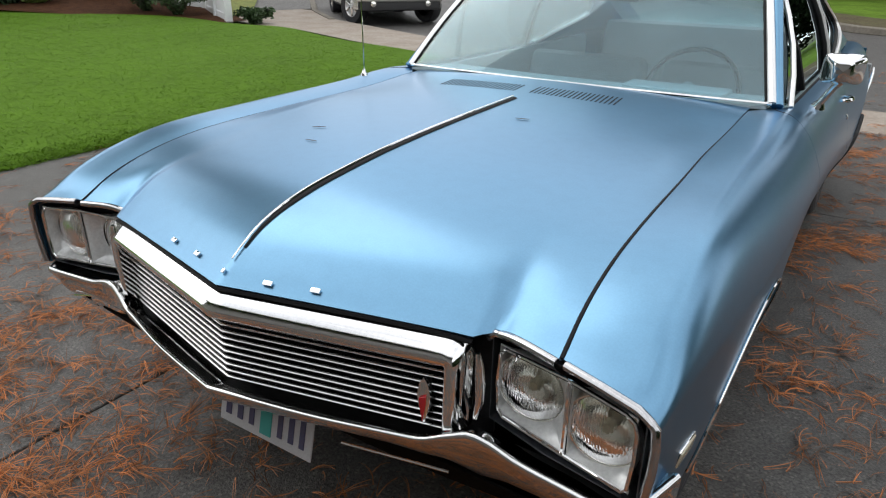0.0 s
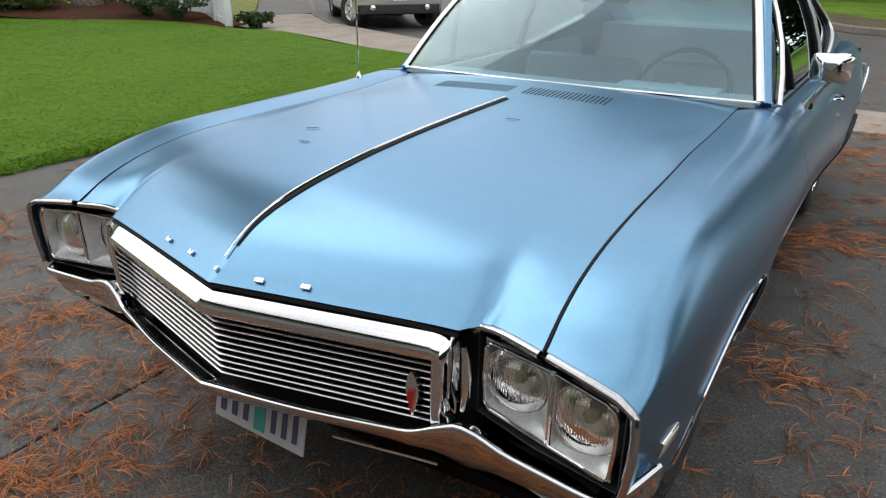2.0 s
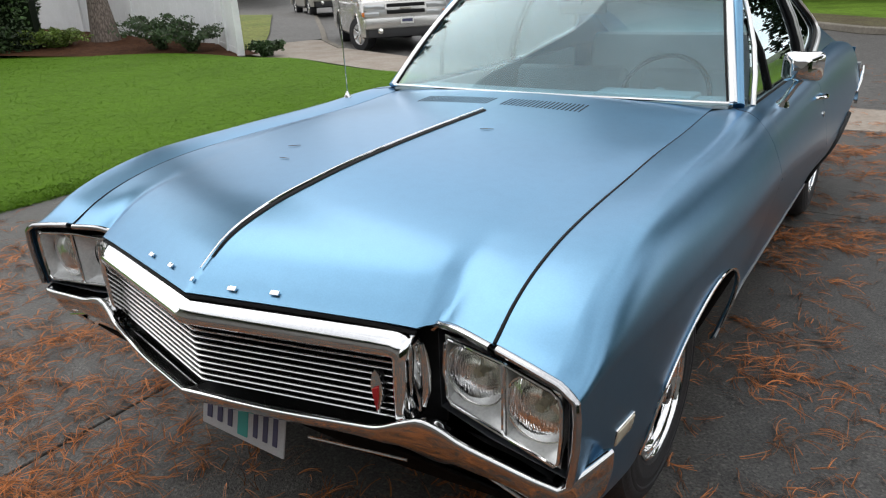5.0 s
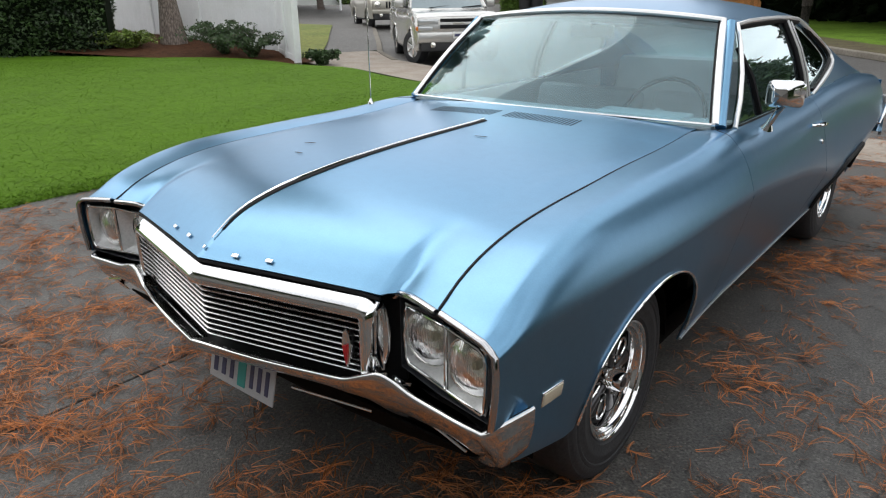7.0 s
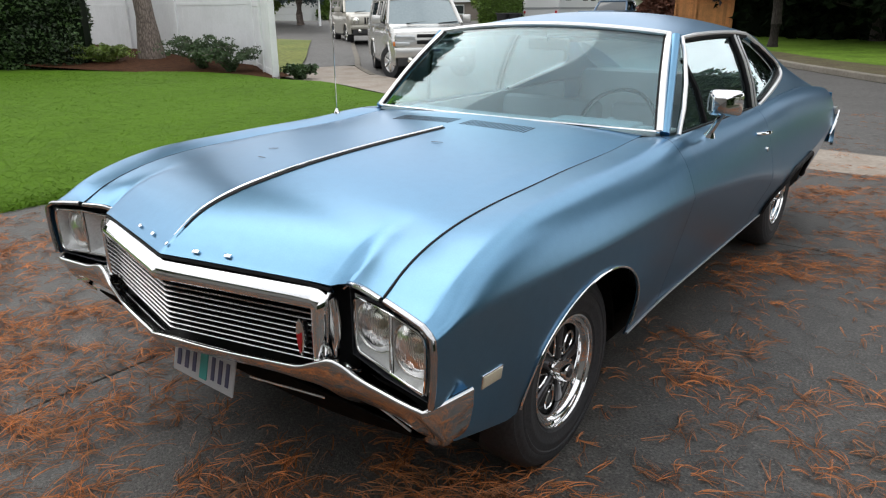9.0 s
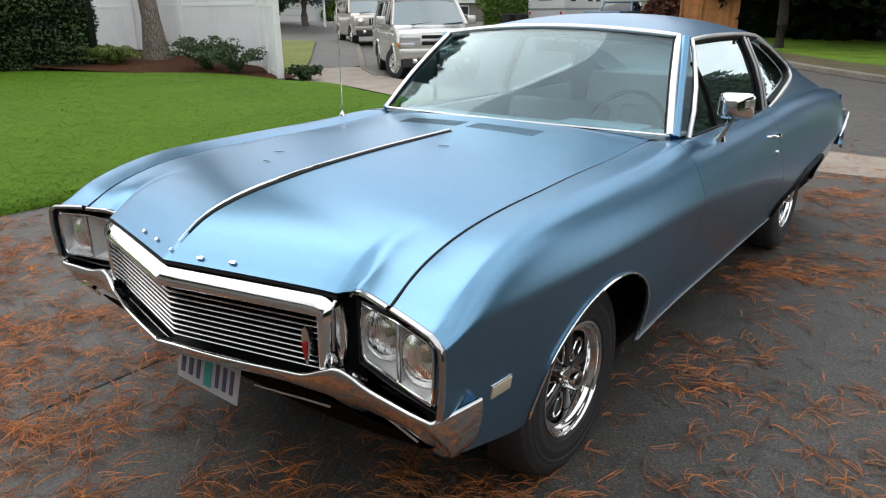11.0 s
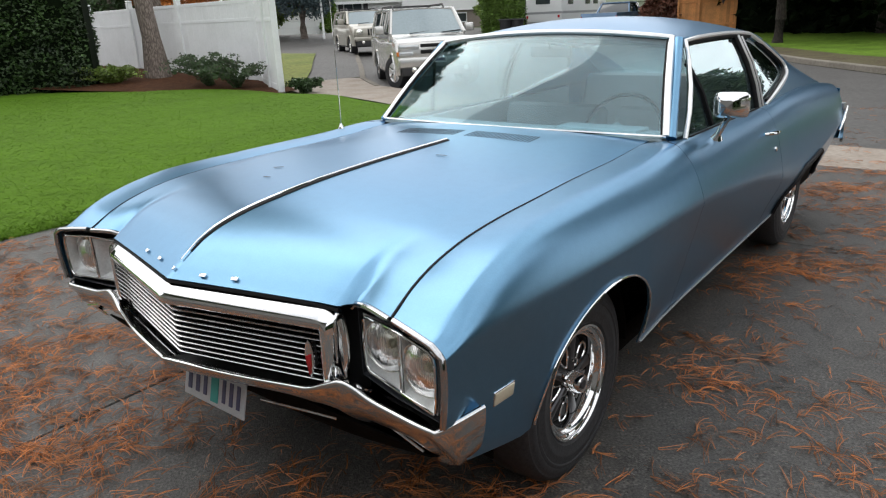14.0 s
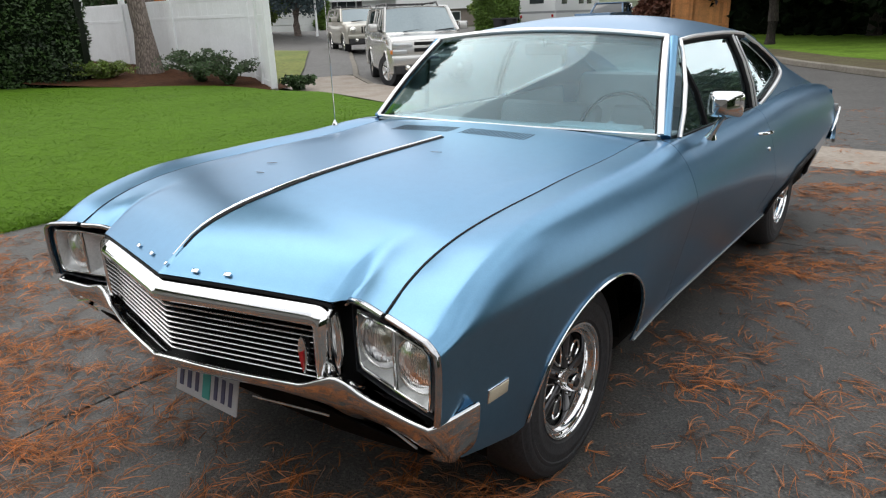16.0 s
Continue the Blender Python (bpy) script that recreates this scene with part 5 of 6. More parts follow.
def small_wheel(parent, x, y, r, w, sx, steer=0.0):
    m = Matrix.Translation((x, y, r)) @ pose(0, 0, 0, 0, 90 * sx, steer)
    t = part("wheel", moved(lathe([(r * 0.6, -w / 2), (r * 0.95, -w / 2), (r, -w * 0.35), (r, w * 0.35), (r * 0.95, w / 2), (r * 0.62, w / 2), (r * 0.6, w * 0.3)], 28, False), m), RUBBER, parent)
    part("rim", moved(lathe([(r * 0.62, w * 0.42), (r * 0.56, w * 0.3), (r * 0.5, w * 0.12), (r * 0.2, w * 0.3), (0, w * 0.34)], 24, False), m), ALU, t, "alloy rim")
    for k in range(6):
        a = k * math.pi / 3
        part("spoke", moved(tube([(r * 0.1 * math.cos(a), r * 0.1 * math.sin(a), w * 0.36), (r * 0.58 * math.cos(a), r * 0.58 * math.sin(a), w * 0.34)], r * 0.075, 6), m), CHROME, t)


def suv(label, at, turn, L, W, H, base, hood_h, hood_l, paint, seed, slots=2, rack=True, round_lamps=False, steer=0.0):
    """A sport utility vehicle, nose towards its own -y."""
    ob = thing("suv", label, "car", at, turn)
    h, wr = W / 2, H * 0.205
    y0 = -0.85
    belt = hood_h + 0.06
    # lower body in sections along its length
    prof = spline((y0, hood_h * 0.90), (y0 + 0.25, hood_h * 0.965), (y0 + hood_l, hood_h), (y0 + hood_l + 0.15, belt), (y0 + L, belt))

    def body(u, v):
        y = y0 + L * u
        top = prof(y)
        q = 2 * v - 1
        sd = h * (1 - 0.06 * max(0, 1 - (y - y0) / 0.5)**2 - 0.03 * max(0, 1 - (y0 + L - y) / 0.3)**2)
        a = abs(q)
        if a < 0.6:
            x = sd * 0.93 * a / 0.6
            z = top + 0.02 * (1 - (a / 0.6)**2)
        else:
            k = (a - 0.6) / 0.4
            x = sd * (0.93 + 0.07 * min(1, k * 5) - 0.03 * max(0, k - 0.5))
            low = base
            for wy in (0.0, L * 0.59):
                s = 1 - ((y - wy) / (wr + 0.09))**2
                if s > 0:
                    low = max(low, base + (2 * wr + 0.07 - base) * s**0.45)
            z = lerp(top, low, max(0, k - 0.05) / 0.95)
        return (math.copysign(x, q), y, z)
    shell = part("body", grid(body, 70, 40), paint, ob, solid=0.02)
    for sx in (-1, 1):
        for wy in (0.0, L * 0.59):
            lip = [(sx * (h * 0.985 + 0.012), wy - (wr + 0.085) * math.cos(a), base + (2 * wr + 0.06 - base) * math.sin(a)**0.9) for a in [math.pi * (0.06 + 0.88 * k / 16) for k in range(17)]]
            part("arch_flare", tube(lip, 0.032, 8), paint, ob)
        part("step_bar", tube([(sx * (h - 0.05), wr + 0.2, base - 0.02), (sx * (h - 0.05), L * 0.59 - wr - 0.2, base - 0.02)], 0.045, 8), PLASTIC, ob)
    part("nose", moved(box(-h * 0.94, h * 0.94, -0.06, 0.06, base + 0.22, hood_h * 0.93, 0.05), Matrix.Translation((0, y0 + 0.02, 0))), paint, ob)
    part("tail", box(-h * 0.97, h * 0.97, y0 + L - 0.08, y0 + L, base + 0.1, belt, 0.04), paint, ob)
    part("chassis", box(-h * 0.8, h * 0.8, y0 + 0.2, y0 + L - 0.1, base - 0.05, base + 0.45), UNDER, ob)
    # cabin
    c0, c1 = y0 + hood_l + 0.10, y0 + L - 0.06
    hr = h * 0.80
    slope = 0.62
    roofz = H - 0.06
    corner = lambda sx, v: (sx * lerp(h * 0.94, hr, v), lerp(c0, c0 + slope, v), lerp(belt, roofz, v))
    rear = lambda sx, v: (sx * lerp(h * 0.94, hr, v), lerp(c1, c1 - 0.2, v), lerp(belt, roofz, v))
    part("roof", grid(lambda u, v: ((2 * u - 1) * hr * 1.01, lerp(c0 + slope - 0.04, c1 - 0.18, v), roofz + 0.06 * (1 - abs(2 * u - 1)**3) * math.sin(math.pi * (0.15 + 0.7 * v))), 16, 12), paint, ob, solid=0.03)
    part("windscreen", grid(lambda u, v: (lerp(corner(-1, v)[0], corner(1, v)[0], u) * 0.96, corner(1, v)[1] - 0.05 * (1 - (2 * u - 1)**2), corner(1, v)[2]), 12, 6), SKYGLASS, ob, solid=0.01)
    part("rear_window", grid(lambda u, v: (lerp(rear(-1, v)[0], rear(1, v)[0], u), rear(1, v)[1], rear(1, v)[2]), 4, 4), DARKGLASS, ob, solid=0.01)
    for sx in (-1, 1):
        part("screen_pillar", tube([corner(sx, 0), corner(sx, 0.5), corner(sx, 1)], 0.05, 8), paint, ob)
        ys = [c0 + 0.16, c0 + 1.15, c0 + 2.05, c1 - 0.05] if L > 4.7 else [c0 + 0.16, c0 + 1.0, c0 + 1.75, c1 - 0.05]
        for i in range(3):
            def side(u, v, a=ys[i] + 0.05, b=ys[i + 1] - 0.05):
                ya = lerp(a, a + (0.46 if i == 0 else 0.03), v)
                return (sx * (lerp(h * 0.94, hr, 0.05 + 0.85 * v) + 0.004), lerp(ya, b - (0.12 * v if i == 2 else 0.0), u), lerp(belt, roofz, 0.05 + 0.85 * v))
            part("side_window", grid(side, 6, 4, flip=sx < 0), DARKGLASS, ob, solid=0.01)
            part("pillar", tube([(sx * h * 0.94, ys[i + 1], belt), (sx * hr, ys[i + 1] - 0.05, roofz)], 0.05, 8), paint, ob)
        part("cant_rail", tube([corner(sx, 0.98), (sx * hr, (c0 + c1) / 2, roofz + 0.01), rear(sx, 0.98)], 0.05, 8), paint, ob)
        mir = part("wing_mirror", box(sx * (h + 0.16) - 0.12, sx * (h + 0.16) + 0.12, c0 + 0.28, c0 + 0.40, belt + 0.02, belt + 0.22, 0.05, 3), paint, ob)
        part("mirror_arm", tube([(sx * h * 0.93, c0 + 0.34, belt + 0.02), (sx * (h + 0.1), c0 + 0.34, belt + 0.08)], 0.03, 6), PLASTIC, mir)
        part("door_handle", box(sx * (h + 0.012) - 0.015, sx * (h + 0.012) + 0.015, c0 + 0.85, c0 + 1.05, belt - 0.16, belt - 0.12, 0.01), paint, ob)
        part("side_moulding", box(sx * h - 0.012, sx * h + 0.012, 0.55, L * 0.59 - 0.55, base + 0.30, base + 0.38, 0.008), PLASTIC, ob)
        # lamps
        if round_lamps:
            m = Matrix.Translation((sx * h * 0.74, y0 - 0.045, hood_h * 0.80)) @ pose(0, 0, 0, 90, 0, 0)
            part("headlamp", moved(lathe([(0.11, 0), (0.115, 0.02), (0.10, 0.03), (0, 0.045)], 20), m), REFLECT, ob)
        else:
            part("headlamp", box(sx * h * 0.71 - 0.24, sx * h * 0.71 + 0.24, y0 - 0.05, y0 + 0.1, hood_h * 0.78, hood_h * 0.885, 0.03), LAMPCLEAR, ob, "clear rectangular headlamp")
            part("parking_lamp", box(sx * h * 0.71 - 0.24, sx * h * 0.71 + 0.10, y0 - 0.05, y0 + 0.1, hood_h * 0.67, hood_h * 0.75, 0.02), LAMPCLEAR, ob)
            part("indicator", box(sx * h * 0.92 - 0.07, sx * h * 0.92 + 0.07, y0 - 0.045, y0 + 0.14, hood_h * 0.67, hood_h * 0.75, 0.02), AMBER, ob, "amber indicator")
        part("fog_lamp", moved(lathe([(0.06, 0), (0.06, 0.02), (0, 0.03)], 14), Matrix.Translation((sx * h * 0.62, y0 - 0.10, base + 0.12)) @ pose(0, 0, 0, 90, 0, 0)), REFLECT, ob)
        for wy in (0.0, L * 0.59):
            small_wheel(ob, sx * (h - 0.13), wy, wr, 0.24, sx, steer if wy == 0 else 0.0)
    if slots == 2:
        for z0, z1 in ((0.70, 0.775), (0.82, 0.89)):
            part("grille_slot", box(-h * 0.44, h * 0.44, y0 - 0.052, y0 + 0.02, hood_h * z0, hood_h * z1, 0.02), BLACK, ob)
        part("grille_badge", box(-0.13, 0.13, y0 - 0.07, y0 - 0.04, hood_h * 0.785, hood_h * 0.815, 0.01), GOLD, ob)
    else:
        for i in range(7):
            x = (i - 3) * 0.105
            part("grille_slot", box(x - 0.035, x + 0.035, y0 - 0.05, y0 + 0.02, hood_h * 0.68, hood_h * 0.90, 0.015), BLACK, ob)
    part("front_bumper", box(-h * 0.97, h * 0.97, y0 - 0.12, y0 + 0.2, base + 0.16, hood_h * 0.64, 0.06, 3), paint, ob)
    part("lower_bumper", box(-h * 0.90, h * 0.90, y0 - 0.08, y0 + 0.2, base - 0.02, base + 0.18, 0.04), PLASTIC, ob)
    pl = part("number_plate", box(-0.15, 0.15, y0 - 0.135, y0 - 0.115, base + 0.26, base + 0.40, 0.004), WHITE, ob)
    part("plate_bar", box(-0.12, 0.12, y0 - 0.14, y0 - 0.13, base + 0.30, base + 0.36), INK, pl, smooth=0)
    for sx in (-0.45, 0.35):
        part("wiper", tube([(sx, c0 - 0.02, belt + 0.02), (sx + 0.5 * h, c0 + 0.03, belt + 0.06)], 0.012, 6), SEAL, ob)
    if rack:
        for sx in (-1, 1):
            part("roof_rail", tube([(sx * hr * 0.84, c0 + slope + 0.45, roofz + 0.02), (sx * hr * 0.84, c0 + slope + 0.62, roofz + 0.12), (sx * hr * 0.84, c1 - 0.6, roofz + 0.12), (sx * hr * 0.84, c1 - 0.4, roofz + 0.02)], 0.024, 8), PLASTIC, ob)
        for yy in (c0 + slope + 0.95, c1 - 0.9):
            part("cross_bar", tube([(-hr * 0.84, yy, roofz + 0.10), (hr * 0.84, yy, roofz + 0.10)], 0.018, 6), PLASTIC, ob)
    return ob


suv("large pewter sport utility vehicle with a roof rack at the kerb", (-9.15, 11.72, -0.09), 50.0, 5.0, 1.98, 1.88, 0.36, 1.18, 1.15, TAN, 1, steer=27.0)
suv("small champagne sport utility vehicle with round headlamps at the kerb", (-17.1, 18.05, rise(-17.1, 18.05) - 0.09), 56, 4.4, 1.78, 1.64, 0.36, 1.05, 1.05, GOLD, 2, 7, True, True)

# ---- across the street ----
SIDING = material("white lap siding", (0.84, 0.85, 0.85), 0.6, grain=0.03, scale=2)
STAINED = material("grey brown stained siding", (0.250, 0.242, 0.228), 0.7, grain=0.12, scale=2, stain=0.4)
SAGE = material("sage green siding", (0.42, 0.46, 0.34), 0.6, grain=0.05, scale=2)
ROOFING = material("grey green roof shingles", (0.20, 0.22, 0.19), 0.9, grain=0.25, scale=2, stain=0.4)
BRICKY = material("dull brick", (0.26, 0.22, 0.19), 0.85, grain=0.2, scale=4)
CEDAR = material("new cedar boards", (0.62, 0.27, 0.090), 0.6, grain=0.15, scale=3, stain=0.4, piece=0.18)
CAMPER = material("white camper skin", (0.75, 0.76, 0.76), 0.4, grain=0.03)
GREYBAND = material("grey camper band", (0.30, 0.31, 0.32), 0.5)


def window_on(parent, m, x0, x1, z0, z1, panes=2):
    w = part("window", moved(join(box(x0 - 0.06, x1 + 0.06, -0.04, 0.02, z1, z1 + 0.07), box(x0 - 0.06, x1 + 0.06, -0.04, 0.02, z0 - 0.07, z0), box(x0 - 0.06, x0, -0.04, 0.02, z0, z1), box(x1, x1 + 0.06, -0.04, 0.02, z0, z1)), m), SIDING, parent, smooth=0)
    for i in range(panes):
        a, b = lerp(x0, x1, i / panes) + 0.02, lerp(x0, x1, (i + 1) / panes) - 0.02
        part("pane", moved(box(a, b, -0.015, 0.015, z0, z1), m), DARKGLASS, w, smooth=0)


def lap_wall(parent, m, x0, x1, z0, z1, mat, step=0.2):
    """A wall of overlapping boards."""
    wall = part("wall", moved(box(x0, x1, 0.02, 0.25, z0, z1), m), mat, parent, smooth=0)
    k = max(1, round((z1 - z0) / step))
    for i in range(k):
        a = z0 + (z1 - z0) * i / k
        b = z0 + (z1 - z0) * (i + 1) / k
        v = [(x0, -0.01, a), (x1, -0.01, a), (x1, 0.015, b), (x0, 0.015, b), (x0, 0.03, a), (x1, 0.03, a)]
        part("siding_board", moved((v, [(0, 1, 2, 3), (0, 4, 5, 1)]), m), mat, wall, smooth=0)
    return wall


def gable_roof(parent, m, x0, x1, y0, y1, eave, ridge, mat):
    over = 0.45
    ym = (y0 + y1) / 2
    fall = (ridge - eave) / (ym - y0)
    v = [(x0 - over, y0 - over, eave - fall * over), (x1 + over, y0 - over, eave - fall * over), (x1 + over, ym, ridge), (x0 - over, ym, ridge), (x1 + over, y1 + over, eave - fall * over), (x0 - over, y1 + over, eave - fall * over)]
    r = part("roof", moved((v, [(0, 1, 2, 3), (3, 2, 4, 5)]), m), mat, parent, smooth=0, solid=0.14)
    part("fascia", moved(box(x0 - over, x1 + over, y0 - over - 0.05, y0 - over, eave - fall * over - 0.22, eave - fall * over - 0.02), m), SIDING, r, smooth=0)
    return r


white_house = thing("white_house", "white sided split-level house with a grey roof", "house", (-40.3, 38.1, 0.80), 39.7)
I4 = Matrix.Identity(4)
lap_wall(white_house, I4, 0, 5.9, 0, 2.45, SIDING)
lap_wall(white_house, pose(5.6, -0.6, 0), 0, 8.6, 1.3, 3.5, SIDING)
part("basement_wall", box(5.7, 14.1, -0.35, 0.1, 0, 1.3), BRICKY, white_house, smooth=0)
part("side_wall", join(box(0, 0.25, 0.1, 8, 0, 2.4), box(13.9, 14.2, 0, 8, 0, 3.5), box(0, 14.2, 7.8, 8.0, 0, 3.4)), SIDING, white_house, smooth=0)
gable_roof(white_house, I4, 0, 5.6, 0, 8, 2.65, 5.6, ROOFING)
gable_roof(white_house, I4, 5.6, 14.2, -0.6, 8, 3.75, 6.4, ROOFING)
window_on(white_house, I4, 1.0, 2.4, 1.0, 2.1)
for x in (0.55, 2.52):
    part("shutter", box(x, x + 0.38, -0.06, 0.0, 0.95, 2.15, 0.01), PLASTIC, white_house)
window_on(white_house, pose(0, -0.6, 0), 6.6, 8.2, 2.75, 3.4)
window_on(white_house, pose(0, -0.6, 0), 10.4, 12.2, 2.75, 3.4)
window_on(white_house, pose(0, -0.36, 0), 9.2, 10.6, 0.45, 1.05)
part("skylight", moved(box(1.6, 2.6, -0.5, 0.5, -0.03, 0.06, 0.02), pose(0, 1.4, 3.75, 36, 0, 0)), SKYGLASS, white_house)

garage = thing("garage", "white garage with a panelled door", "building", (-41.6, 32.2, 0.80), 49)
lap_wall(garage, I4, 0, 4.4, 0, 2.2, SIDING)
part("garage_door", join(*[box(0.5, 3.9, -0.05, 0.0, 0.02 + 0.48 * i, 0.47 + 0.48 * i, 0.02, 1) for i in range(4)]), SIDING, garage, smooth=0)
part("side_wall", join(box(0, 0.2, 0.1, 6, 0, 2.2), box(4.2, 4.4, 0.1, 6, 0, 2.2), box(0, 4.4, 5.8, 6, 0, 2.2)), SIDING, garage, smooth=0)
gable_roof(garage, I4, 0, 4.4, 0, 6, 2.45, 3.9, ROOFING)

sage_house = thing("sage_house", "sage green sided house behind the parked camper", "house", (-25.5, 46.0, 0.80), 24)
lap_wall(sage_house, I4, 0, 9.0, 1.3, 5.2, SAGE)
part("basement_wall", box(0, 9.0, 0.1, 0.4, 0, 1.3), SAGE, sage_house, smooth=0)
part("side_wall", join(box(0, 0.2, 0.1, 8, 0, 5.2), box(8.8, 9.0, 0.1, 8, 0, 5.2), box(0, 9, 7.8, 8.0, 0, 5.2)), SAGE, sage_house, smooth=0)
gable_roof(sage_house, I4, 0, 9, 0, 8, 5.45, 7.6, ROOFING)
window_on(sage_house, pose(0, 0.08, 0), 4.0, 6.4, 0.45, 1.15)
window_on(sage_house, I4, 1.0, 2.6, 3.0, 4.2)

camper = thing("camper", "white travel camper with a grey stripe", "camper", (-19.2, 34.55, 0.48), 3)
part("shell", join(box(-1.18, 1.18, 0, 5.6, 0.55, 2.55, 0.12, 3), box(-1.12, 1.12, 5.3, 6.6, 1.5, 2.55, 0.12, 3)), CAMPER, camper)
part("stripe", join(box(-1.19, 1.19, -0.012, 0.0, 1.02, 1.14), box(1.18, 1.192, 0.1, 5.4, 1.02, 1.14)), GREYBAND, camper, smooth=0)
w = part("rear_window", box(-0.45, 0.45, -0.03, 0.02, 1.55, 2.1, 0.03), DARKGLASS, camper)
for y in (0.8, 3.2, 4.4):
    part("side_window", box(1.17, 1.2, y, y + 0.7, 1.5, 2.05, 0.01), DARKGLASS, camper)
part("air_conditioner", box(-0.35, 0.35, 2.4, 3.3, 2.55, 2.8, 0.06), CAMPER, camper)
part("skirt", box(-1.1, 1.1, 0.1, 5.4, 0.35, 0.6, 0.03), CAMPER, camper)
for sx in (-1, 1):
    for y in (1.5, 4.8):
        small_wheel(camper, sx * 1.02, y, 0.34, 0.2, sx)
    part("tail_lamp", box(sx * 1.0 - 0.06, sx * 1.0 + 0.06, -0.03, 0.02, 0.8, 0.95, 0.01), RED, camper)

truck = thing("pickup_truck", "blue pickup truck parked with its tailgate to the street", "truck", (-14.7, 32.4, 0.27), 4)
part("bed", join(box(-0.98, 0.98, 0, 0.08, 0.5, 1.15, 0.03), box(-0.98, -0.9, 0, 1.9, 0.5, 1.15, 0.02), box(0.9, 0.98, 0, 1.9, 0.5, 1.15, 0.02), box(-0.95, 0.95, 0, 1.9, 0.5, 0.58)), NAVY, truck)
part("cab", box(-0.97, 0.97, 1.9, 4.2, 0.45, 1.15, 0.05), NAVY, truck)
part("cab_roof", join(box(-0.76, 0.76, 2.35, 3.45, 1.60, 1.67, 0.03), *[tube([(sx * 0.9, ya, 1.12), (sx * 0.74, yb, 1.62)], 0.05, 6) for sx in (-1, 1) for ya, yb in ((2.0, 2.4), (3.0, 2.95), (4.0, 3.4))]), NAVY, truck)
part("rear_window", moved(box(-0.80, 0.80, -0.015, 0.015, 0, 0.60, 0.01), pose(0, 2.02, 1.12, -38, 0, 0)), DARKGLASS, truck)
for sx in (-1, 1):
    part("side_window", moved(box(-0.01, 0.01, 2.3, 3.6, 1.12, 1.6, 0.005), Matrix.Translation((sx * 0.83, 0, 0))), DARKGLASS, truck)
    part("tail_lamp", box(sx * 0.94 - 0.035, sx * 0.94 + 0.035, -0.02, 0.05, 0.78, 1.0, 0.01), RED, truck)
    part("wing_mirror", box(sx * 1.1 - 0.1, sx * 1.1 + 0.1, 3.3, 3.4, 1.15, 1.38, 0.03), PLASTIC, truck)
    for y in (1.0, 4.3):
        small_wheel(truck, sx * 0.85, y, 0.37, 0.24, sx)
part("bonnet", box(-0.95, 0.95, 4.0, 5.3, 0.5, 1.12, 0.08), NAVY, truck)
part("rear_bumper", box(-0.97, 0.97, -0.14, 0.0, 0.42, 0.6, 0.03), CHROME, truck)

for x, y in ((-19.6, 31.25), (-19.05, 31.55)):
    g = rise(x, y) - 0.16
    b = thing("wheelie_bin", "dark green wheeled rubbish bin", "bin", (x, y, g), 20, "bins by the hedge")
    part("bin_body", moved(lathe([(0.26, 0.04), (0.27, 0.06), (0.34, 0.95), (0.35, 0.98)], 12), pose(0, 0, 0, 0, 0, 15)), PLASTIC, b)
    part("lid", box(-0.34, 0.34, -0.38, 0.34, 0.98, 1.06, 0.03), PLASTIC, b)
    for sx in (-1, 1):
        small_wheel(b, sx * 0.26, 0.26, 0.12, 0.06, sx)

cedar_fence = thing("cedar_fence", "new orange cedar board fence", "fence", (-10.4, 31.9, 0.28), 17)
for i in range(17):
    h = 1.85 if i < 6 else 1.62
    part("board", box(i * 0.15, i * 0.15 + 0.153, -0.012 + 0.006 * (i % 2), 0.012 + 0.006 * (i % 2), 0.05, h, 0.004, 1), CEDAR, cedar_fence, smooth=0)
for x in (0.0, 0.9, 2.5):
    part("post", box(x - 0.05, x + 0.05, -0.12, -0.02, 0, 1.9, 0.01, 1), CEDAR, cedar_fence, smooth=0)
for z in (0.4, 1.4):
    part("rail", box(0, 2.5, -0.06, -0.016, z, z + 0.09, 0.006, 1), CEDAR, cedar_fence, smooth=0)

tree("blue_spruce", "blue grey spruce with a bare lower trunk", (-31.8, 27.6), 7.5, 0.22, 1.9, 3.0, 0.12, LEAF_BLUE, 21, "round", 70, 300)
pole = thing("pole", "slim white painted pole at the far kerb", "pole", (-30.2, 27.7, rise(-30.2, 27.7) - 0.1))
part("shaft", tube([(0, 0, 0), (0, 0, 3.0), (0, 0, 7.5)], [0.075, 0.062, 0.045], 10), SIDING, pole)
part("foot_plate", lathe([(0.0, 0.0), (0.16, 0.0), (0.16, 0.04), (0.09, 0.08), (0.0, 0.08)], 14), SIDING, pole)
tree("plum_tree", "dark purple leaved tree behind the cedar fence", (-9.4, 33.6), 6.8, 0.25, 2.1, 3.6, 0.15, LEAF_PLUM, 22, "round", 100, 320)
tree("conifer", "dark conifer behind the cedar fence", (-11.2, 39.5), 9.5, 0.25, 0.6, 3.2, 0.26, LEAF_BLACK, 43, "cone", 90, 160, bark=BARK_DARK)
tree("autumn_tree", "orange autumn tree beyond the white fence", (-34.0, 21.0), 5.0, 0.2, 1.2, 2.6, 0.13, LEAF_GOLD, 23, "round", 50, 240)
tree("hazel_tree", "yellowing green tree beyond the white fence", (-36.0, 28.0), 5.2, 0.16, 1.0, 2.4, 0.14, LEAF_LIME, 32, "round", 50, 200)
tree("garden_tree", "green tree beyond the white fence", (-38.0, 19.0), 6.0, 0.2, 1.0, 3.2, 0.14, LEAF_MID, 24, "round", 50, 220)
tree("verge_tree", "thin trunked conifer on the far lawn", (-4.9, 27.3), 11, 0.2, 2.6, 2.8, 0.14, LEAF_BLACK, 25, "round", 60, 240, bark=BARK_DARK)
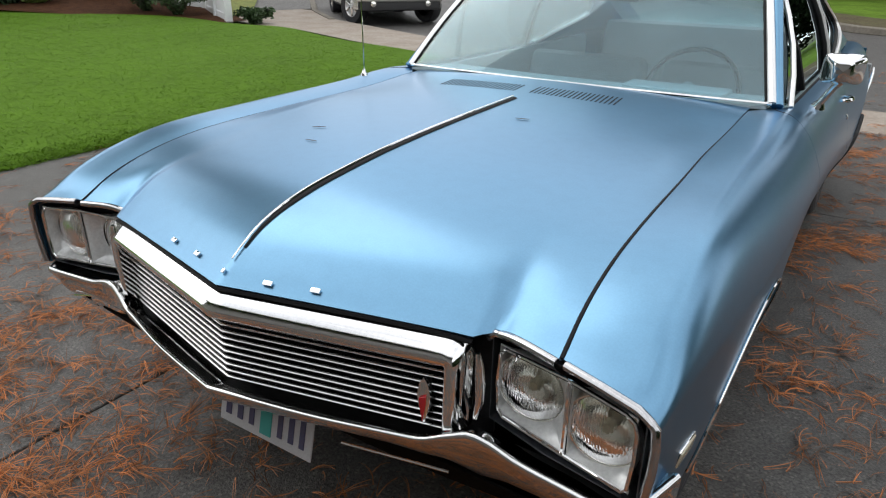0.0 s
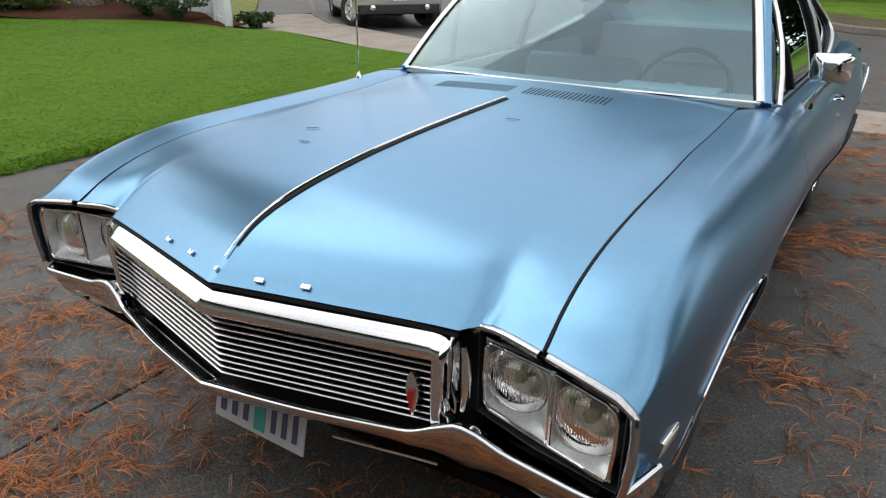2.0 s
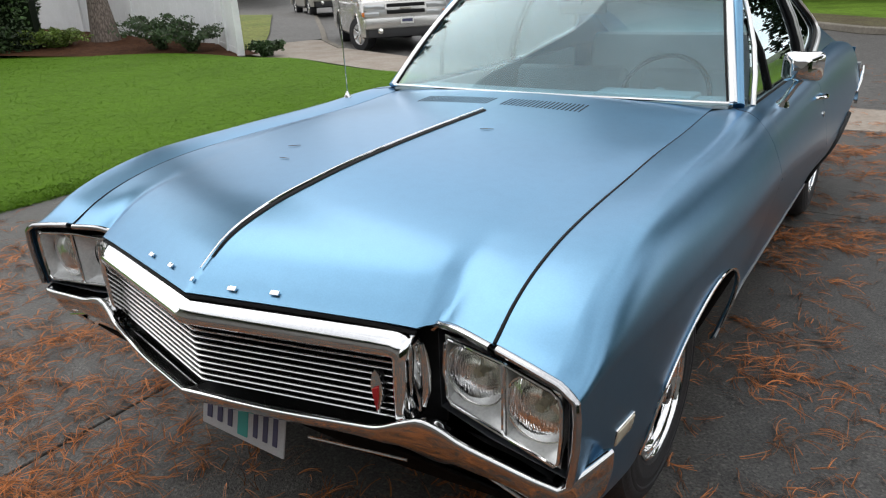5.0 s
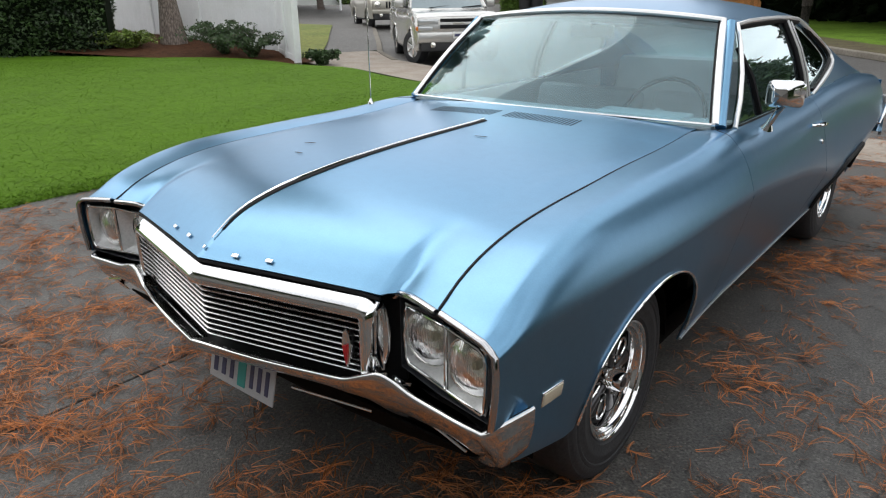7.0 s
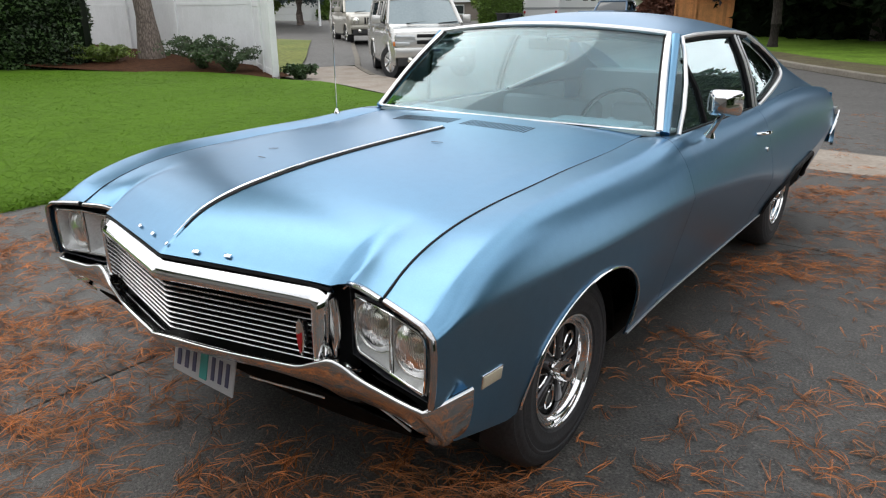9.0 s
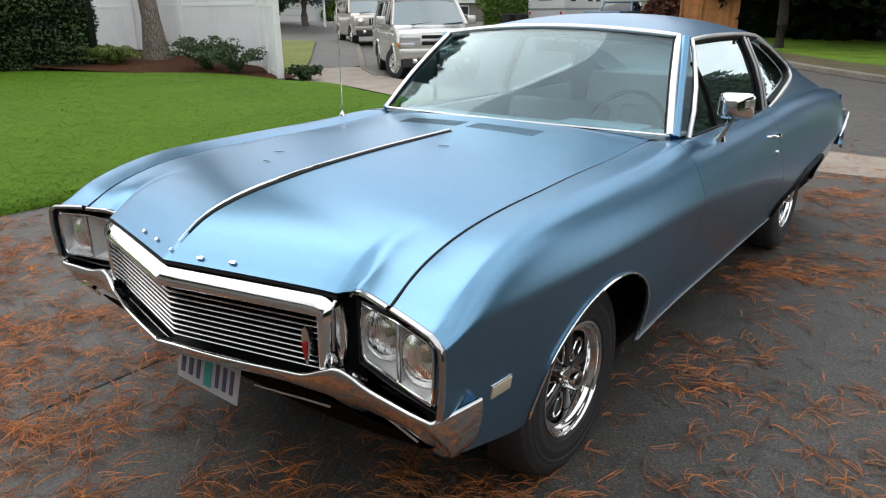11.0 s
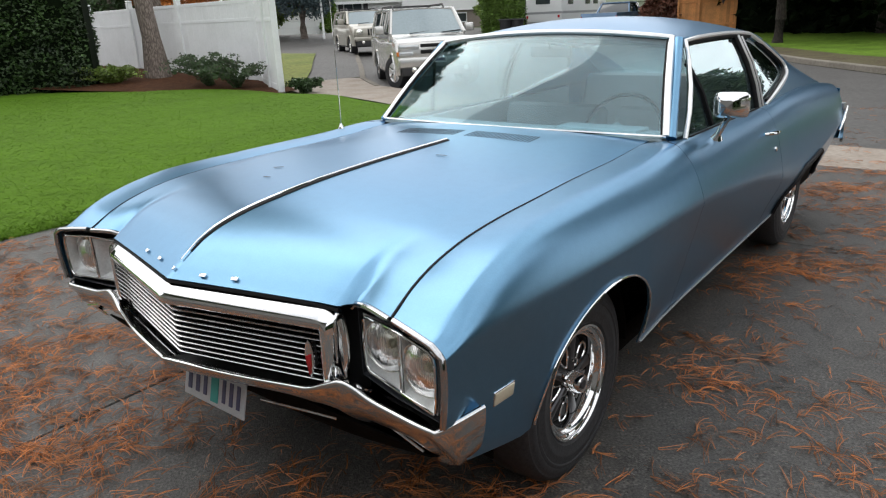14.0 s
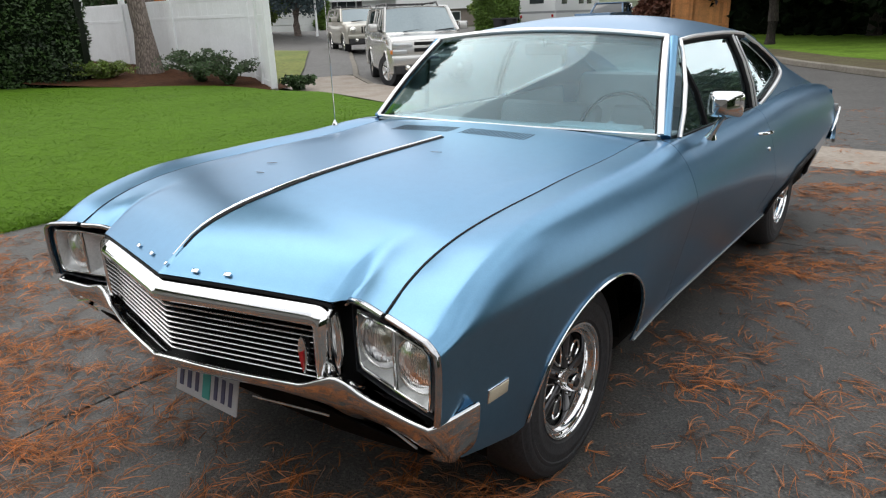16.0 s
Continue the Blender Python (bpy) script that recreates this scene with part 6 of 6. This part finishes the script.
tree("cone_bush", "clipped green cone bush by the white house", (-38.3, 36.0), 2.3, 0.08, 0.15, 0.85, 0.16, LEAF_FRESH, 26, "cone", 40, 70)
hedge("clipped_hedge", "flat topped clipped green hedge by the driveway", [(-21.3, 31.6), (-19.2, 32.6)], 1.2, 2.2, 0.075, LEAF_FRESH, 27, 14000, "hedge", 0.05, rise(-20.2, 32.1), 0.25)
tree("blue_tree", "blue grey garden tree behind the clipped hedge", (-23.3, 39.5), 5.2, 0.14, 0.7, 1.9, 0.13, LEAF_BLUE, 29, "round", 50, 160)
tree("yellow_shrub", "yellow green shrub behind the clipped hedge", (-23.6, 36.0), 3.0, 0.08, 0.2, 1.1, 0.12, LEAF_LIME, 30, "round", 40, 120)
tree("rust_shrub", "rust red round shrub by the cedar fence", (-11.4, 32.3), 1.9, 0.06, 0.2, 0.9, 0.14, LEAF_RUST, 28, "round", 36, 80)
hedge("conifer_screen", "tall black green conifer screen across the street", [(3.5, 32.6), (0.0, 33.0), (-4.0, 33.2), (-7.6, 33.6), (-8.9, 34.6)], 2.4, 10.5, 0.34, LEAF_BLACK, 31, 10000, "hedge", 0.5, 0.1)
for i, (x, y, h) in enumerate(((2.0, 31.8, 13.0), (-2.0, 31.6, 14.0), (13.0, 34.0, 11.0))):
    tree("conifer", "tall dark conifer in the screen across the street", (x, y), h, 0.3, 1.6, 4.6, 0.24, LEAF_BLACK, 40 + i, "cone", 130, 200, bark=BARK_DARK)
for i, (x, y, h) in enumerate(((-23.5, 13.0, 21.5), (-25.5, 7.6, 23.0), (-26.0, 2.6, 22.5))):
    tree("pine_tree", "very tall pine with a bare trunk behind the hedge", (x, y), h, 0.36, 14.5, 4.1, 0.34, LEAF_DARK, 50 + i, "round", 90, 95)
tree("conifer", "tall dark conifer behind the white fence", (-45.0, 24.0), 13.0, 0.3, 1.5, 3.4, 0.34, LEAF_DARK, 53, "cone", 80, 90)
tree("maple_tree", "round leafy tree across the street", (8.2, 23.0), 5.6, 0.18, 1.0, 2.6, 0.22, LEAF_MID, 54, "round", 60, 90)
tree("pine_tree", "pine with high hanging boughs across the street", (7.6, 18.5), 13.0, 0.28, 4.6, 3.2, 0.26, LEAF_DARK, 55, "round", 70, 90)
# the near side, unseen: a dark hedge closes the driveway, a house stands behind the camera
# Both are added to block low light and darken reflections in the car.
hedge("unseen_hedge", "tall dark unseen hedge added beside the driveway", [(8.0, -9.0), (8.0, -2.0), (8.3, 4.6)], 1.6, 2.7, 0.16, LEAF_DARK, 61, 9000)
for i, (x, y, h) in enumerate(((12.5, 9.5, 8.0),)):
    tree("pine_tree", "tall pine behind the hedge beside the driveway", (x, y), h, 0.3, 2.0, 3.0, 0.34, LEAF_DARK, 70 + i, "round", 60, 80)
unseen_house = thing("unseen_house", "plain brown stained house added unseen at the head of the driveway", "house", (-1.0, -5.3, 0.0), 180)
lap_wall(unseen_house, Matrix.Translation((-9, 0, 0)), 0, 16, 0, 4.7, STAINED)
gable_roof(unseen_house, Matrix.Translation((-9, 0, 0)), 0, 16, 0, 8, 4.9, 6.9, ROOFING)
part("side_wall", join(box(-9, -8.8, 0.1, 8, 0, 4.7), box(6.8, 7, 0.1, 8, 0, 4.7), box(-9, 7, 7.8, 8, 0, 4.7)), STAINED, unseen_house, smooth=0)

# ---- fallen needles and grass ----
rng = np.random.default_rng(77)


def needle_mesh(x, y, a, ln, bend, z, wd):
    """Dry needles from arrays: each a thin bent sliver lying nearly flat, in four lengths."""
    n = len(x)
    px, py, pa = x.copy(), y.copy(), a.copy()
    arch_up = rng.uniform(0.002, 0.012, n)
    rows = []
    for k in range(5):
        q = k / 4
        w = wd * (1.0 - 0.55 * q)
        h = z + 0.003 + arch_up * math.sin(math.pi * q)
        rows.append(np.stack([px - np.sin(pa) * w, py + np.cos(pa) * w, h + 0.0012], 1))
        rows.append(np.stack([px + np.sin(pa) * w, py - np.cos(pa) * w, h], 1))
        px, py, pa = px + np.cos(pa) * ln / 4, py + np.sin(pa) * ln / 4, pa + bend / 4
    v = np.stack(rows, 1).reshape(-1, 3)
    base = np.arange(n)[:, None, None] * 10
    quad = np.array([[2 * k, 2 * k + 1, 2 * k + 3, 2 * k + 2] for k in range(4)])[None]
    return v.tolist(), (base + quad).reshape(-1, 4).tolist()


def drifts(x0, x1, y0, y1, count, most, apart, length, single, clear=False):
    """Needles in bundles of two or three, gathered in loose long drifts, with single ones between."""
    X, Y, A, L, B, Z = [], [], [], [], [], []
    made = 0
    while made < count:
        cx, cy = rng.uniform(x0, x1), rng.uniform(y0, y1)
        if clear and -0.70 < cx < 0.70 and -0.35 < cy < 3.9:
            continue
        thick = 0.5 + 0.9 * noise.noise((cx * 1.1, cy * 1.1, 3.0)) + 0.5 * noise.noise((cx * 3.1, cy * 3.1, 9.0))
        if rng.uniform() > max(0.10, thick):
            continue
        made += 1
        aim = 0.35 + 1.6 * noise.noise((cx * 0.8, cy * 0.8, 20.0)) + rng.normal() * 0.8
        m = 1 if rng.uniform() < single else int(rng.integers(3, most))
        along, across = rng.normal(size=m) * apart * (m > 1), rng.normal(size=m) * apart * 0.42 * (m > 1)
        for d, e in zip(along, across):
            bx, by = cx + math.cos(aim) * d - math.sin(aim) * e, cy + math.sin(aim) * d + math.cos(aim) * e
            turn, curl, ln = aim + rng.normal() * 0.75 + (math.pi if rng.uniform() < 0.5 else 0), rng.normal() * 0.55, rng.uniform(*length)
            for _ in range(int(rng.integers(2, 4))):
                X.append(bx + rng.normal() * 0.002)
                Y.append(by + rng.normal() * 0.002)
                A.append(turn + rng.normal() * 0.16)
                L.append(ln * rng.uniform(0.8, 1.05))
                B.append(curl + rng.normal() * 0.35)
                Z.append(abs(rng.normal()) * 0.005)
    X, Y, A, L, B, Z = (np.array(q) for q in (X, Y, A, L, B, Z))
    return needle_mesh(X, Y, A, L, B, Z, rng.uniform(0.0008, 0.0015, len(X)))


setting("pine_needles", join(drifts(-4.0, 5.6, -3.4, 5.4, 8200, 19, 0.090, (0.05, 0.130), 0.58, True), drifts(-1.8, 1.6, -1.5, -0.15, 600, 22, 0.075, (0.06, 0.135), 0.45)), NEEDLE, "orange brown dry pine needles scattered over the driveway", "needles", 0, "stuff")
setting("street_needles", drifts(-3.0, 9.0, 5.5, 10.5, 420, 12, 0.12, (0.06, 0.14), 0.4), NEEDLE, "dry pine needles along the street edge", "needles", 0, "stuff")
twigs = [(-0.26, -0.30), (-0.34, -0.18), (0.16, 0.18)]
for x, y in twigs:
    a = rng.uniform(-0.4, 0.4)
    line = [(x + d * math.cos(a), y + d * math.sin(a), on_hood(x + d * math.cos(a), y + d * math.sin(a)) + 0.003) for d in (-0.022, 0, 0.022)]
    tw = tagged(part("twig", tube(line, [0.0008, 0.0014, 0.0008], 5), BARK), "short dry brown needle lying on the hood", "twig", "needles on the hood")

n = 110000
bx = -4.08 - rng.uniform(0, 1, n)**2.4 * 13
by = rng.uniform(-2.5, 9.0, n)
keep = by < np.array([LAWN_TOP(q) for q in bx]) - 0.02
bx, by = bx[keep], by[keep]
n = len(bx)
ang = rng.uniform(0, 2 * math.pi, n)
hh = rng.uniform(0.002, 0.009, n) * (1 + 1.2 * (bx > -4.3))
ww = rng.uniform(0.003, 0.006, n) * (1 + (-4 - bx) * 0.10)
bz = -0.005 + 0.04 * np.minimum(1, (-4.08 - bx) / 0.1) + 0.05 * np.minimum(1, (-4.1 - bx) / 1.5) + 0.015 * np.sin(bx * 1.3) * np.sin(by * 0.9)
lean = rng.normal(size=(n, 2)) * 0.035
V = np.stack([np.stack([bx - np.cos(ang) * ww, by - np.sin(ang) * ww, bz - 0.006], 1), np.stack([bx + np.cos(ang) * ww, by + np.sin(ang) * ww, bz - 0.006], 1), np.stack([bx + lean[:, 0], by + lean[:, 1], bz + hh], 1)], 1).reshape(-1, 3)
setting("grass_blades", (V.tolist(), np.arange(3 * n).reshape(n, 3).tolist()), BLADE, "short green grass blades of the lawn", "grass", 0, "stuff")

# ---- driveway slabs, pieces of the ground ----
drive = setting("driveway", grid(lambda u, v: (lerp(-4.1, 6.0, u), lerp(-5.2, 5.45, v), -0.012), 2, 2), SLAB, "dark damp exposed aggregate driveway with joints", "driveway")
for x0, x1 in ((-4.1, -0.975), (-0.965, 2.6), (2.61, 6.0)):
    for y0, y1 in ((-5.2, -2.98), (-2.97, 2.875), (2.885, 5.45)):
        part("slab", box(x0, x1, y0, y1, -0.05, 0.0, 0.004, 1), SLAB, drive, smooth=0)
